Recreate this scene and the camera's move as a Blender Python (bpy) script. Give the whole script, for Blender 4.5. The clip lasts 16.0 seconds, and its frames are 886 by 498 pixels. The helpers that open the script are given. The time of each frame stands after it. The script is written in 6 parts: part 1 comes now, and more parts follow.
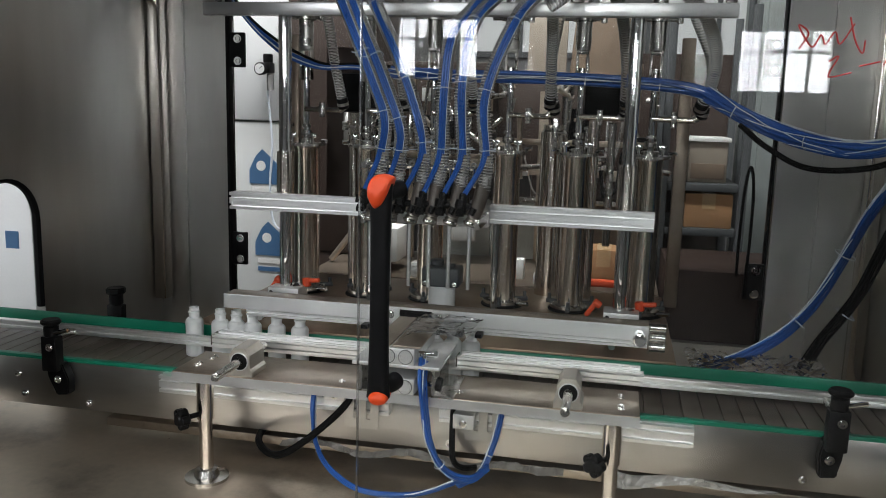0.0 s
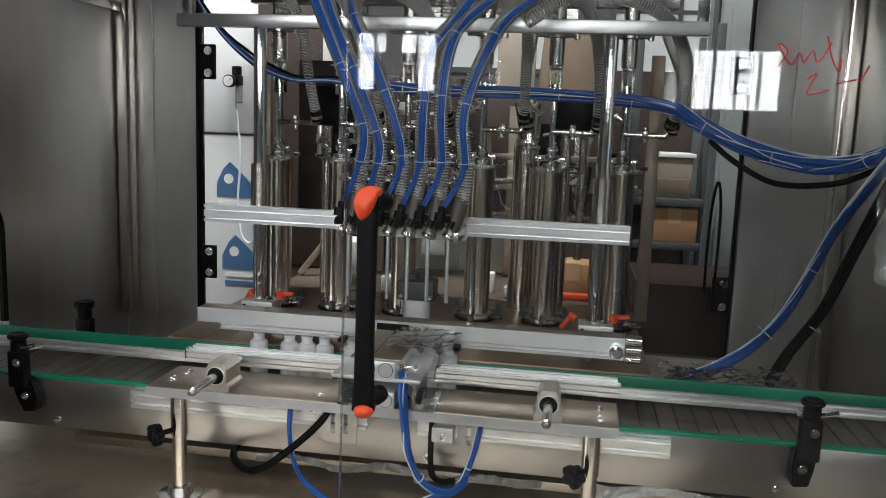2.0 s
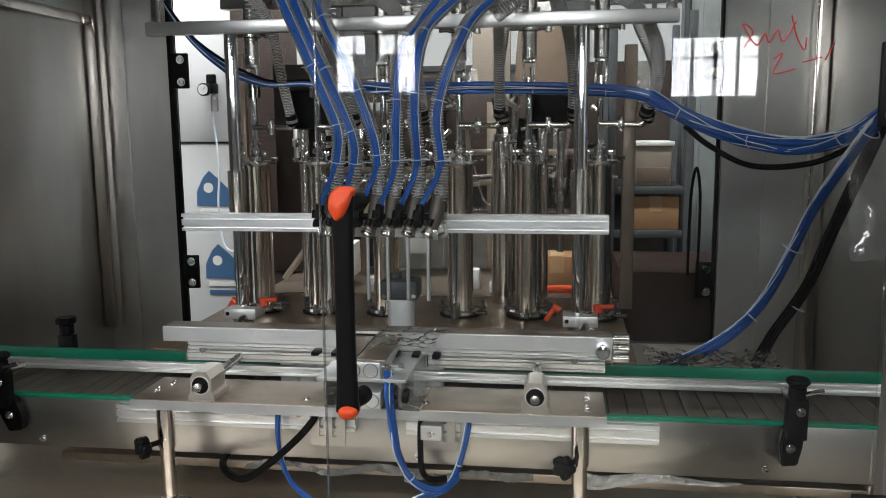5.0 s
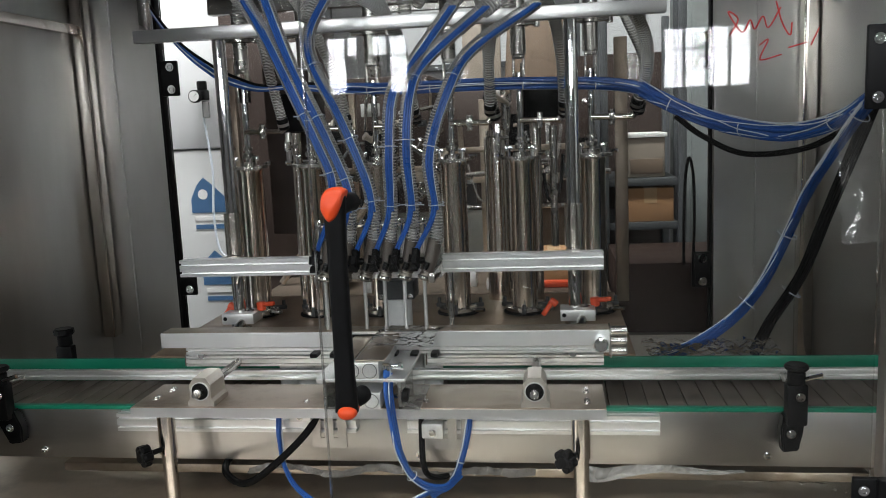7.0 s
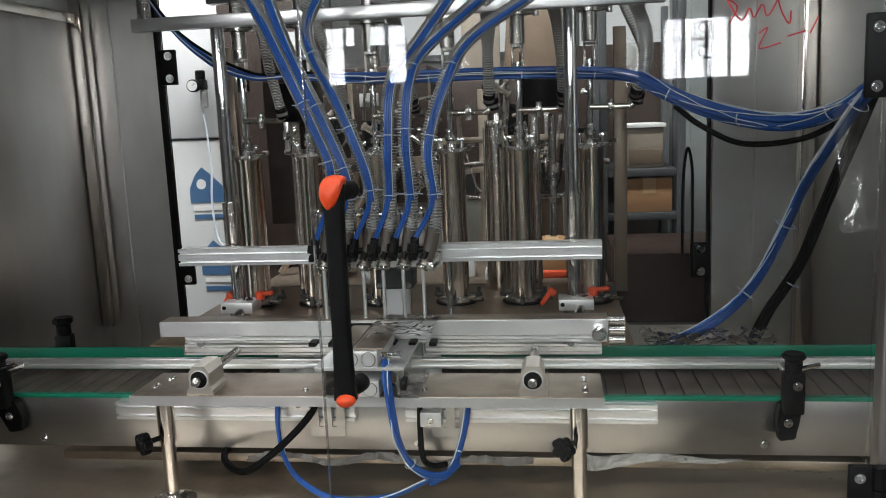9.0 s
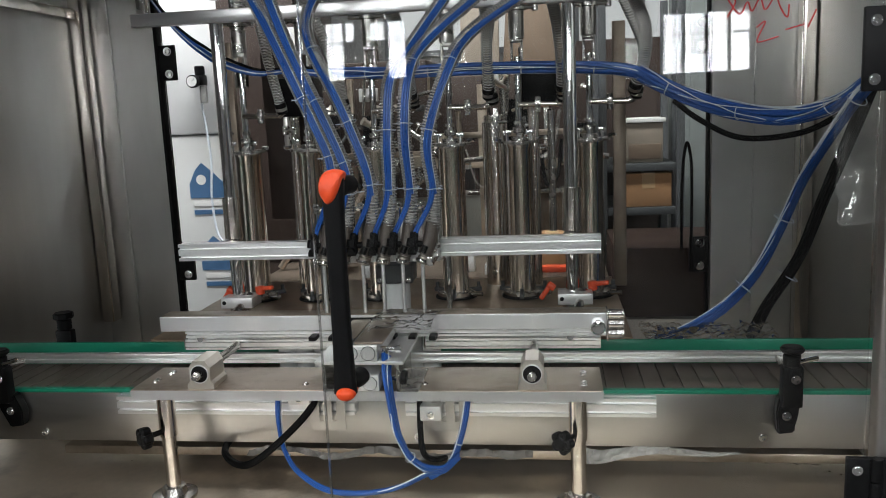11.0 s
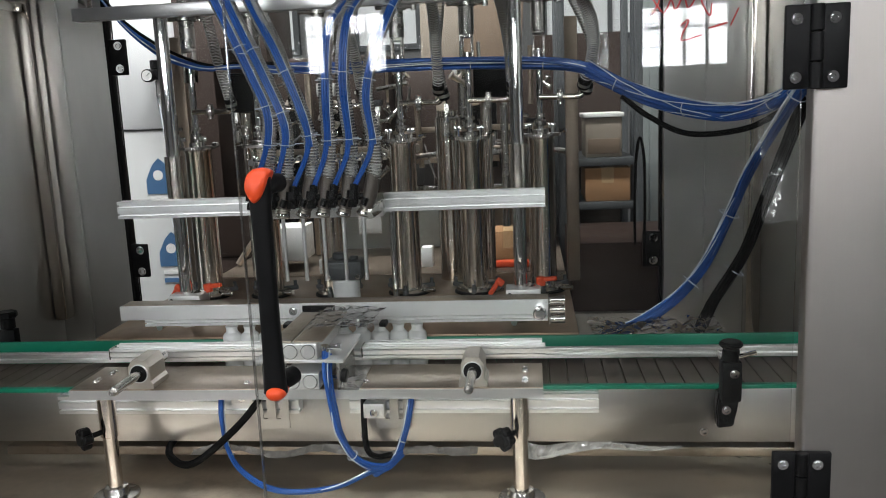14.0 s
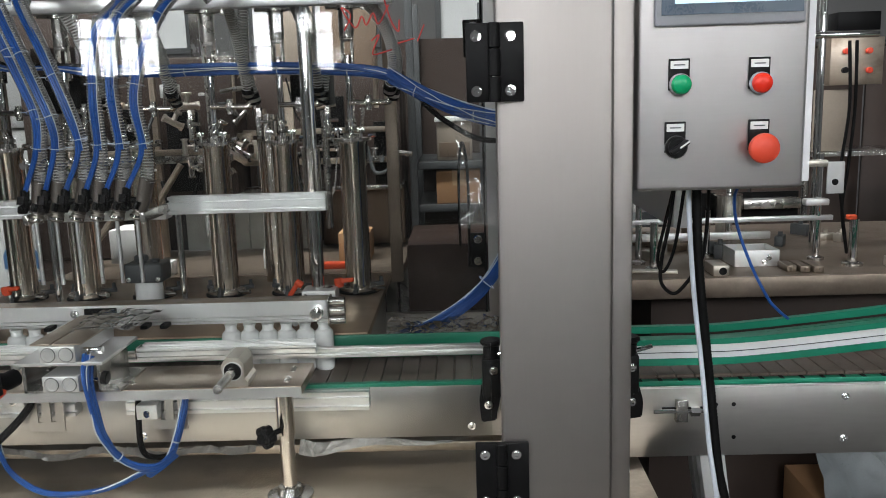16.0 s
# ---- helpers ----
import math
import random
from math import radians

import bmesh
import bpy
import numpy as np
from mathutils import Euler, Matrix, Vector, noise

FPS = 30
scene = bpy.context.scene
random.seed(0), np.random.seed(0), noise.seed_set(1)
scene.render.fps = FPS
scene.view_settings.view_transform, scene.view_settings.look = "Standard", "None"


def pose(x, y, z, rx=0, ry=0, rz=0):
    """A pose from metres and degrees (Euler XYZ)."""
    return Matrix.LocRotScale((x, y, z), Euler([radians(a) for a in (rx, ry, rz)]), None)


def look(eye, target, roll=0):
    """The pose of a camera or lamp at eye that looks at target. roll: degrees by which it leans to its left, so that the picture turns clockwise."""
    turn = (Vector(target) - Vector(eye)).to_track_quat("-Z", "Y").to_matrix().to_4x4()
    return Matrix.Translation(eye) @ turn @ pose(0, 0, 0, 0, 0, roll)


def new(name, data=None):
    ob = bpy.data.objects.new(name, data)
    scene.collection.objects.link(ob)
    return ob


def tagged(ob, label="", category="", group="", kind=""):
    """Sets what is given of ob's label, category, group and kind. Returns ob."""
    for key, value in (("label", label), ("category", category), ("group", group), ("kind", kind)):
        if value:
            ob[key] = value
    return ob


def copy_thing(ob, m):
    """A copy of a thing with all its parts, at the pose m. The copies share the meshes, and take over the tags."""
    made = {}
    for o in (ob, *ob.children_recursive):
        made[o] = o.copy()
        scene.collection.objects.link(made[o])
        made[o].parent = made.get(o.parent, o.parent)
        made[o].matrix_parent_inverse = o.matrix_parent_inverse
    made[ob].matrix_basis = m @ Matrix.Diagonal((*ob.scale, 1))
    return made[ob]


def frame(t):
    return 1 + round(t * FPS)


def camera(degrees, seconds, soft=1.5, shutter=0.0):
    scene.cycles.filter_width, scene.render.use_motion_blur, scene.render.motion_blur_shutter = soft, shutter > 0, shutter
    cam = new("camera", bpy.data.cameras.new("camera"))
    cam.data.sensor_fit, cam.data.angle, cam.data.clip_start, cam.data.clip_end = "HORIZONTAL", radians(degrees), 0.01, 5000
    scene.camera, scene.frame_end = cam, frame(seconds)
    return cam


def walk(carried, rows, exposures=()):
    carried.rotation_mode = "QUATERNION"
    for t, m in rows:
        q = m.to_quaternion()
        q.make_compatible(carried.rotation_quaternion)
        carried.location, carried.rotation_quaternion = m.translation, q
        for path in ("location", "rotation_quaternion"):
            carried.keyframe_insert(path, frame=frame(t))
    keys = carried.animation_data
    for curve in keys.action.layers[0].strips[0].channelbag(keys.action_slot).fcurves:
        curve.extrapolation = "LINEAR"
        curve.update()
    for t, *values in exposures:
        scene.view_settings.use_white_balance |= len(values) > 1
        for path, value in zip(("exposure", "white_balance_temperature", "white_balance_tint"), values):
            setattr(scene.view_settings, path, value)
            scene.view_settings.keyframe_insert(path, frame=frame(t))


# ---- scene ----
cam = camera(56.5, 16.0, soft=0.9)
PATH = [
    (0, (0.317, -1.144, 1.491), (-0.082, 0.786, 1.152), 1.6),
    (0.5, (0.301, -1.145, 1.49), (-0.042, 0.799, 1.165), 1.9),
    (1, (0.285, -1.148, 1.486), (-0.026, 0.804, 1.182), 2.1),
    (1.5, (0.282, -1.151, 1.486), (-0.026, 0.802, 1.183), 2.1),
    (2, (0.282, -1.154, 1.487), (-0.025, 0.799, 1.186), 2.1),
    (2.5, (0.288, -1.154, 1.486), (-0.022, 0.799, 1.184), 2.1),
    (3, (0.291, -1.155, 1.485), (-0.016, 0.799, 1.184), 2.1),
    (3.5, (0.295, -1.154, 1.484), (-0.001, 0.801, 1.183), 1.6),
    (4, (0.295, -1.151, 1.484), (0.007, 0.805, 1.181), 1.1),
    (6.5, (0.302, -1.149, 1.478), (0.03, 0.809, 1.179), -2.5),
    (7, (0.303, -1.15, 1.479), (0.03, 0.808, 1.176), -2.5),
    (7.5, (0.303, -1.151, 1.477), (0.032, 0.806, 1.171), -2.5),
    (8, (0.303, -1.152, 1.476), (0.033, 0.805, 1.164), -2.4),
    (8.5, (0.303, -1.152, 1.475), (0.034, 0.805, 1.157), -2.4),
    (9, (0.303, -1.152, 1.475), (0.033, 0.803, 1.151), -2.4),
    (11.5, (0.306, -1.157, 1.473), (0.036, 0.795, 1.133), -2.6),
    (12, (0.309, -1.156, 1.475), (0.037, 0.795, 1.128), -2.8),
    (12.5, (0.308, -1.155, 1.473), (0.037, 0.795, 1.124), -2.8),
    (13, (0.31, -1.154, 1.476), (0.042, 0.796, 1.123), -2.8),
    (13.5, (0.323, -1.151, 1.474), (0.083, 0.802, 1.12), -2.7),
    (14, (0.371, -1.144, 1.477), (0.156, 0.813, 1.124), -2.5),
    (14.5, (0.439, -1.132, 1.488), (0.241, 0.827, 1.136), -2.2),
    (15, (0.52, -1.138, 1.487), (0.366, 0.825, 1.133), -2.0),
    (15.5, (0.61, -1.155, 1.484), (0.501, 0.81, 1.127), -2.0),
    (16, (0.691, -1.172, 1.479), (0.643, 0.795, 1.12), -1.8),
]
walk(cam, [(t, look(e, g, r)) for t, e, g, r in PATH],
     exposures=((0, -0.13), (4, -0.02), (8.5, 0.06), (12.5, 0.08), (14, 0.15), (16, 0.15)))

# ---- light ----
world = bpy.data.worlds.new("world")
scene.world = world
world.use_nodes = True
wn = world.node_tree.nodes
sky = wn.new("ShaderNodeTexSky")
sky.sky_type, sky.sun_disc = "NISHITA", False
sky.sun_elevation, sky.sun_rotation = radians(35), radians(200)
world.node_tree.links.new(sky.outputs[0], wn["Background"].inputs[0])
wn["Background"].inputs[1].default_value = 0.08


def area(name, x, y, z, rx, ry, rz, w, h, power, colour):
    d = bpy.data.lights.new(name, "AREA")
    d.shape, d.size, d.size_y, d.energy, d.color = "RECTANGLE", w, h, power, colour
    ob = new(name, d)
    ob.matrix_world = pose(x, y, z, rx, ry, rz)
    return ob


WALL_S = -7.0      # window wall behind the camera
WALL_N = 6.5       # far factory wall
# area lamps added high on all four walls as daylight fill, without windows there
for lamp_x in (-3.6, 0.4, 4.4):
    area("added_light_south", lamp_x, WALL_S + 0.25, 3.9, 72, 0, 0, 1.5, 1.5, 108, (0.95, 0.98, 1.0))
area("added_light_west", -7.7, -3.4, 2.7, 0, -80, 0, 2.2, 2.6, 165, (0.95, 0.98, 1.0))
area("added_light_east", 7.7, -3.4, 2.7, 0, 80, 0, 2.2, 2.6, 8, (0.95, 0.98, 1.0))
area("added_light_north", 0.0, WALL_N - 0.25, 4.1, -70, 0, 0, 8.0, 1.2, 14, (0.95, 0.98, 1.0))
# two overhead area lamps added as fill; no roof fittings are built
area("added_light_overhead", -0.5, -1.2, 5.0, 0, 0, 0, 5.0, 0.35, 105, (0.98, 0.985, 1.0))
area("added_light_overhead", -0.8, 1.15, 4.4, 0, 0, 0, 2.6, 0.3, 260, (0.98, 0.985, 1.0))


# ---- materials ----
def material(name):
    m = bpy.data.materials.new(name)
    m.use_nodes = True
    return m, m.node_tree.nodes, m.node_tree.links, m.node_tree.nodes["Principled BSDF"]


def surface(name, colour, rough=0.5, metal=0.0, vary=0.12, scale=12.0, stretch=(1, 1, 1), bump=0.02, fine=220.0, rough_vary=0.1, dirt=None, dirt_amount=0.0, dirt_scale=5.0, trans=0.0, sss=0.0, piece=0.0, spec=0.5):
    """A two-scale noise surface: broad stains, fine grain, relief and, if asked, dirt."""
    m, n, l, p = material(name)
    co = n.new("ShaderNodeTexCoord")
    mp = n.new("ShaderNodeMapping")
    mp.inputs["Scale"].default_value = stretch
    l.new(co.outputs["Object"], mp.inputs[0])
    a = n.new("ShaderNodeTexNoise")
    a.inputs["Scale"].default_value, a.inputs["Detail"].default_value = scale, 5
    b = n.new("ShaderNodeTexNoise")
    b.inputs["Scale"].default_value, b.inputs["Detail"].default_value = fine, 3
    l.new(mp.outputs[0], a.inputs["Vector"])
    l.new(mp.outputs[0], b.inputs["Vector"])
    mix = n.new("ShaderNodeMath")
    mix.operation = "MULTIPLY_ADD"
    l.new(a.outputs[0], mix.inputs[0])
    mix.inputs[1].default_value = 0.65
    fs = n.new("ShaderNodeMath")
    fs.operation = "MULTIPLY"
    l.new(b.outputs[0], fs.inputs[0])
    fs.inputs[1].default_value = 0.35
    l.new(fs.outputs[0], mix.inputs[2])
    ramp = n.new("ShaderNodeMapRange")
    ramp.inputs[1].default_value, ramp.inputs[2].default_value = 0.25, 0.75
    ramp.inputs[3].default_value, ramp.inputs[4].default_value = 1 - vary, 1 + vary
    l.new(mix.outputs[0], ramp.inputs[0])
    last = ramp.outputs[0]
    if piece:
        oi = n.new("ShaderNodeObjectInfo")
        pr = n.new("ShaderNodeMapRange")
        pr.inputs[3].default_value, pr.inputs[4].default_value = 1 - piece, 1 + piece
        l.new(oi.outputs["Random"], pr.inputs[0])
        mu = n.new("ShaderNodeMath")
        mu.operation = "MULTIPLY"
        l.new(last, mu.inputs[0])
        l.new(pr.outputs[0], mu.inputs[1])
        last = mu.outputs[0]
    sc = n.new("ShaderNodeVectorMath")
    sc.operation = "SCALE"
    sc.inputs[0].default_value = colour
    l.new(last, sc.inputs["Scale"])
    out = sc.outputs[0]
    if dirt:
        dn = n.new("ShaderNodeTexNoise")
        dn.inputs["Scale"].default_value, dn.inputs["Detail"].default_value = dirt_scale, 7
        dn.inputs["Roughness"].default_value = 0.65
        l.new(co.outputs["Object"], dn.inputs["Vector"])
        dr = n.new("ShaderNodeMapRange")
        dr.inputs[1].default_value, dr.inputs[2].default_value = 0.5, 0.72
        dr.inputs[4].default_value = dirt_amount
        l.new(dn.outputs[0], dr.inputs[0])
        mx = n.new("ShaderNodeMix")
        mx.data_type = "RGBA"
        l.new(dr.outputs[0], mx.inputs[0])
        l.new(out, mx.inputs[6])
        mx.inputs[7].default_value = (*dirt, 1)
        out = mx.outputs[2]
    l.new(out, p.inputs["Base Color"])
    rr = n.new("ShaderNodeMapRange")
    rr.inputs[1].default_value, rr.inputs[2].default_value = 0.3, 0.7
    rr.inputs[3].default_value, rr.inputs[4].default_value = max(0.02, rough - rough_vary), min(1, rough + rough_vary)
    l.new(mix.outputs[0], rr.inputs[0])
    l.new(rr.outputs[0], p.inputs["Roughness"])
    p.inputs["Metallic"].default_value = metal
    p.inputs["Specular IOR Level"].default_value = spec
    if trans:
        p.inputs["Transmission Weight"].default_value = trans
    if sss:
        p.inputs["Subsurface Weight"].default_value = sss
        p.inputs["Subsurface Radius"].default_value = (0.01, 0.01, 0.01)
    if bump:
        bp = n.new("ShaderNodeBump")
        bp.inputs["Strength"].default_value, bp.inputs["Distance"].default_value = bump * 5, 0.002
        l.new(mix.outputs[0], bp.inputs["Height"])
        l.new(bp.outputs[0], p.inputs["Normal"])
    return m


def clear(name, tint, ior=1.45, rough=0.03, gloss=1.0, haze=0.0, haze_colour=(0.6, 0.6, 0.6)):
    """A thin clear sheet or hose: light goes straight through, gloss by Fresnel, a little haze of dust and scratches."""
    m, n, l, p = material(name)
    n.remove(p)
    out = n["Material Output"]
    tr = n.new("ShaderNodeBsdfTransparent")
    tr.inputs[0].default_value = (*tint, 1)
    gl = n.new("ShaderNodeBsdfGlossy")
    gl.inputs["Roughness"].default_value = rough
    df = n.new("ShaderNodeBsdfDiffuse")
    df.inputs[0].default_value = (*haze_colour, 1)
    fr = n.new("ShaderNodeFresnel")
    fr.inputs[0].default_value = ior
    co = n.new("ShaderNodeTexCoord")
    nz = n.new("ShaderNodeTexNoise")
    nz.inputs["Scale"].default_value, nz.inputs["Detail"].default_value = 9.0, 8
    l.new(co.outputs["Object"], nz.inputs["Vector"])
    mr = n.new("ShaderNodeMapRange")
    mr.inputs[1].default_value, mr.inputs[2].default_value = 0.35, 0.8
    mr.inputs[4].default_value = haze
    l.new(nz.outputs[0], mr.inputs[0])
    m1 = n.new("ShaderNodeMixShader")
    l.new(mr.outputs[0], m1.inputs[0])
    l.new(tr.outputs[0], m1.inputs[1])
    l.new(df.outputs[0], m1.inputs[2])
    mg = n.new("ShaderNodeMath")
    mg.operation = "MULTIPLY"
    mg.inputs[1].default_value = gloss
    l.new(fr.outputs[0], mg.inputs[0])
    m2 = n.new("ShaderNodeMixShader")
    l.new(mg.outputs[0], m2.inputs[0])
    l.new(m1.outputs[0], m2.inputs[1])
    l.new(gl.outputs[0], m2.inputs[2])
    l.new(m2.outputs[0], out.inputs[0])
    return m


def glowing(name, colour, strength):
    m, n, l, p = material(name)
    p.inputs["Base Color"].default_value = (*colour, 1)
    p.inputs["Emission Color"].default_value = (*colour, 1)
    p.inputs["Emission Strength"].default_value = strength
    return m


SHEET = surface("brushed_stainless_sheet", (0.50, 0.495, 0.48), 0.33, 1.0, 0.13, 3.5, (1, 1, 0.22), 0.0, 14, 0.07)
SHEET_H = surface("horizontally_brushed_stainless", (0.52, 0.508, 0.485), 0.33, 1.0, 0.09, 3.0, (0.12, 1, 1), 0.001, 120, 0.05, dirt=(0.25, 0.225, 0.20), dirt_amount=0.25)
COLUMN = surface("fine_brushed_stainless", (0.315, 0.292, 0.278), 0.42, 1.0, 0.05, 2.0, (1, 1, 0.05), 0.004, 260, 0.05)
BOXSTEEL = surface("brushed_box_stainless", (0.50, 0.485, 0.475), 0.46, 1.0, 0.06, 2.0, (0.05, 1, 1), 0.004, 260, 0.05)
POLISHED = surface("polished_stainless", (0.80, 0.745, 0.685), 0.14, 1.0, 0.08, 6.0, (1, 1, 1), 0.0, 200, 0.03)


def turned(m, amount):
    """Fine turning grooves round an upright part: its highlights run up and down."""
    n, l = m.node_tree.nodes, m.node_tree.links
    tg = n.new("ShaderNodeTangent")
    tg.direction_type, tg.axis = "RADIAL", "Z"
    p = n["Principled BSDF"]
    p.inputs["Anisotropic"].default_value = amount
    p.inputs["Anisotropic Rotation"].default_value = 0.25
    l.new(tg.outputs[0], p.inputs["Tangent"])


turned(POLISHED, 0.9)
CHROME = surface("chromed_shaft", (0.78, 0.78, 0.78), 0.06, 1.0, 0.04, 6.0, (1, 1, 1), 0.0, 200, 0.03)
STEEL = surface("machined_stainless", (0.52, 0.505, 0.48), 0.26, 1.0, 0.08, 9.0, (1, 1, 1), 0.0, 40, 0.05)
DULL = surface("worn_stainless_plate", (0.47, 0.40, 0.325), 0.38, 0.95, 0.18, 4.0, (0.25, 1, 1), 0.006, 90, 0.12, dirt=(0.15, 0.105, 0.07), dirt_amount=0.75, dirt_scale=7.0)
TRAY = surface("stained_stainless_tray", (0.58, 0.50, 0.40), 0.38, 0.85, 0.20, 2.5, (1, 1, 1), 0.012, 60, 0.12, dirt=(0.12, 0.09, 0.07), dirt_amount=0.75, dirt_scale=3.0)
ALU = surface("anodised_aluminium", (0.80, 0.80, 0.80), 0.34, 0.9, 0.05, 8.0, (0.1, 1, 1), 0.003, 260, 0.06)
CAST = surface("satin_aluminium_block", (0.72, 0.72, 0.71), 0.42, 0.75, 0.07, 15.0, (1, 1, 1), 0.006, 260, 0.08)
BLACK = surface("black_plastic", (0.005, 0.005, 0.0053), 0.45, 0.0, 0.25, 20.0, (1, 1, 1), 0.01, 400, 0.1, spec=0.14)
RUBBER = surface("black_rubber", (0.005, 0.005, 0.005), 0.6, 0.0, 0.25, 20.0, (1, 1, 1), 0.02, 300, 0.1, spec=0.12)
ORANGE = surface("orange_plastic", (0.74, 0.068, 0.010), 0.42, 0.0, 0.06, 20.0, (1, 1, 1), 0.004, 300, 0.08)
LEVER = surface("orange_red_lever", (0.62, 0.07, 0.02), 0.45, 0.0, 0.1, 20.0, (1, 1, 1), 0.004, 300, 0.08)
GREEN = surface("green_guide_plastic", (0.004, 0.20, 0.115), 0.40, 0.0, 0.10, 8.0, (0.2, 1, 1), 0.006, 200, 0.08, dirt=(0.05, 0.16, 0.11), dirt_amount=0.3)
BELT = surface("brown_chain_slat", (0.125, 0.095, 0.077), 0.42, 0.0, 0.15, 20.0, (1, 1, 1), 0.01, 200, 0.1, dirt=(0.10, 0.08, 0.07), dirt_amount=0.5, piece=0.12)
BOTTLE = surface("white_translucent_bottle", (0.82, 0.83, 0.82), 0.38, 0.0, 0.03, 20.0, (1, 1, 1), 0.0, 200, 0.05, sss=0.4)
BLUE = surface("blue_air_tube", (0.012, 0.082, 0.33), 0.33, 0.0, 0.12, 20.0, (1, 1, 1), 0.0, 200, 0.08)
WHITE_TUBE = surface("pale_air_tube", (0.62, 0.68, 0.74), 0.33, 0.0, 0.06, 20.0, (1, 1, 1), 0.0, 200, 0.08)
TIE = surface("white_cable_tie", (0.50, 0.55, 0.63), 0.45, 0.0, 0.05, 20.0, (1, 1, 1), 0.0, 200, 0.05)
HOSE = clear("clear_hose", (0.90, 0.90, 0.90), 1.45, 0.14, 2.4, 0.55, (0.66, 0.645, 0.62))
HOSE_GREY = clear("cloudy_hose", (0.93, 0.925, 0.91), 1.45, 0.12, 2.6, 0.45, (0.70, 0.69, 0.66))
SPIRAL = surface("hose_spiral_wire", (0.74, 0.73, 0.71), 0.3, 0.2, 0.1, 20.0, (1, 1, 1), 0.0, 200, 0.08)
ACRYLIC = clear("clear_acrylic", (0.955, 0.962, 0.955), 1.49, 0.0, 0.55, 0.002, (0.6, 0.6, 0.58))
FILM_PALE = surface("pale_crumpled_film", (0.36, 0.345, 0.32), 0.2, 0.0, 0.3, 14.0, bump=0.02)
FILM = clear("crumpled_plastic_film", (0.95, 0.95, 0.945), 1.5, 0.10, 2.2, 0.10, (0.7, 0.7, 0.68))
GREYPLASTIC = surface("grey_nozzle_sleeve", (0.085, 0.071, 0.060), 0.40, 0.2, 0.15, 30.0, (1, 1, 1), 0.01, 300, 0.1)
WHITEPAINT = surface("white_paint", (0.72, 0.73, 0.73), 0.5, 0.0, 0.05, 4.0, (1, 1, 1), 0.006, 120, 0.08)
GREYPAINT = surface("grey_painted_panel", (0.50, 0.51, 0.50), 0.5, 0.0, 0.06, 4.0, (1, 1, 1), 0.006, 120, 0.08)
DARKGREY = surface("dark_grey_plastic", (0.055, 0.06, 0.063), 0.45, 0.0, 0.12, 10.0, (1, 1, 1), 0.01, 200, 0.1)
STICKER_BLUE = surface("blue_print", (0.05, 0.13, 0.26), 0.5, 0.0, 0.08, 20.0, (1, 1, 1), 0.0, 200, 0.05)
PAPER = surface("white_label", (0.75, 0.75, 0.73), 0.55, 0.0, 0.04, 20.0, (1, 1, 1), 0.0, 200, 0.05)
BOARD = surface("weathered_board", (0.16, 0.115, 0.08), 0.75, 0.0, 0.3, 5.0, (1, 1, 0.3), 0.02, 90, 0.05)
BENCHTOP = surface("oiled_bench_steel", (0.23, 0.185, 0.145), 0.42, 0.7, 0.2, 5.0, (1, 1, 1), 0.012, 120, 0.1, dirt=(0.09, 0.07, 0.055), dirt_amount=0.6)
CARDBOARD = surface("brown_cardboard", (0.33, 0.18, 0.085), 0.8, 0.0, 0.14, 6.0, (1, 1, 1), 0.02, 120, 0.05)
# dark brown of the masses that keep gaps in the background dark
DARKFILL = surface("dark_brown_fill", (0.038, 0.024, 0.018), 0.6, 0.0, 0.25, 5.0, (1, 1, 0.3), 0.02, 90, 0.1)
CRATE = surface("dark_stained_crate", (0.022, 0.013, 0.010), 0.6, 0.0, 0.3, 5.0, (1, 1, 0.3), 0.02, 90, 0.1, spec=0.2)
NUT = surface("dark_steel_nut", (0.26, 0.235, 0.205), 0.34, 0.9, 0.15, 30.0, (1, 1, 1), 0.004, 300, 0.1)
BLOCK = surface("worn_steel_block", (0.56, 0.52, 0.46), 0.36, 0.9, 0.12, 15.0, (1, 0.3, 1), 0.004, 200, 0.1)
SEAGREY = surface("pale_green_grey_paint", (0.48, 0.51, 0.49), 0.5, 0.0, 0.08, 5.0, (1, 1, 1), 0.006, 120, 0.08, dirt=(0.20, 0.20, 0.18), dirt_amount=0.5)
TAN = surface("tan_board", (0.26, 0.22, 0.175), 0.65, 0.0, 0.14, 5.0, (1, 1, 1), 0.01, 120, 0.08, dirt=(0.16, 0.13, 0.10), dirt_amount=0.5)
CONCRETE = surface("factory_floor", (0.046, 0.043, 0.040), 0.6, 0.0, 0.14, 2.0, (1, 1, 1), 0.01, 60, 0.12, dirt=(0.028, 0.026, 0.024), dirt_amount=0.5, dirt_scale=1.5)
PLASTER = surface("factory_wall_paint", (0.17, 0.17, 0.168), 0.8, 0.0, 0.07, 1.5, (1, 1, 1), 0.01, 60, 0.05, dirt=(0.14, 0.14, 0.135), dirt_amount=0.5, dirt_scale=0.8)
REDINK = surface("red_marker_ink", (0.40, 0.025, 0.02), 0.6, 0.0, 0.15, 60.0, (1, 1, 1), 0.0, 300, 0.05)
BTN_GREEN = surface("green_button_lens", (0.0, 0.33, 0.12), 0.25, 0.0, 0.06, 30.0, (1, 1, 1), 0.0, 300, 0.05)
BTN_RED = surface("red_button_lens", (0.80, 0.03, 0.01), 0.25, 0.0, 0.06, 30.0, (1, 1, 1), 0.0, 300, 0.05)
ESTOP = surface("red_mushroom_plastic", (0.66, 0.06, 0.025), 0.45, 0.0, 0.06, 30.0, (1, 1, 1), 0.0, 300, 0.05)
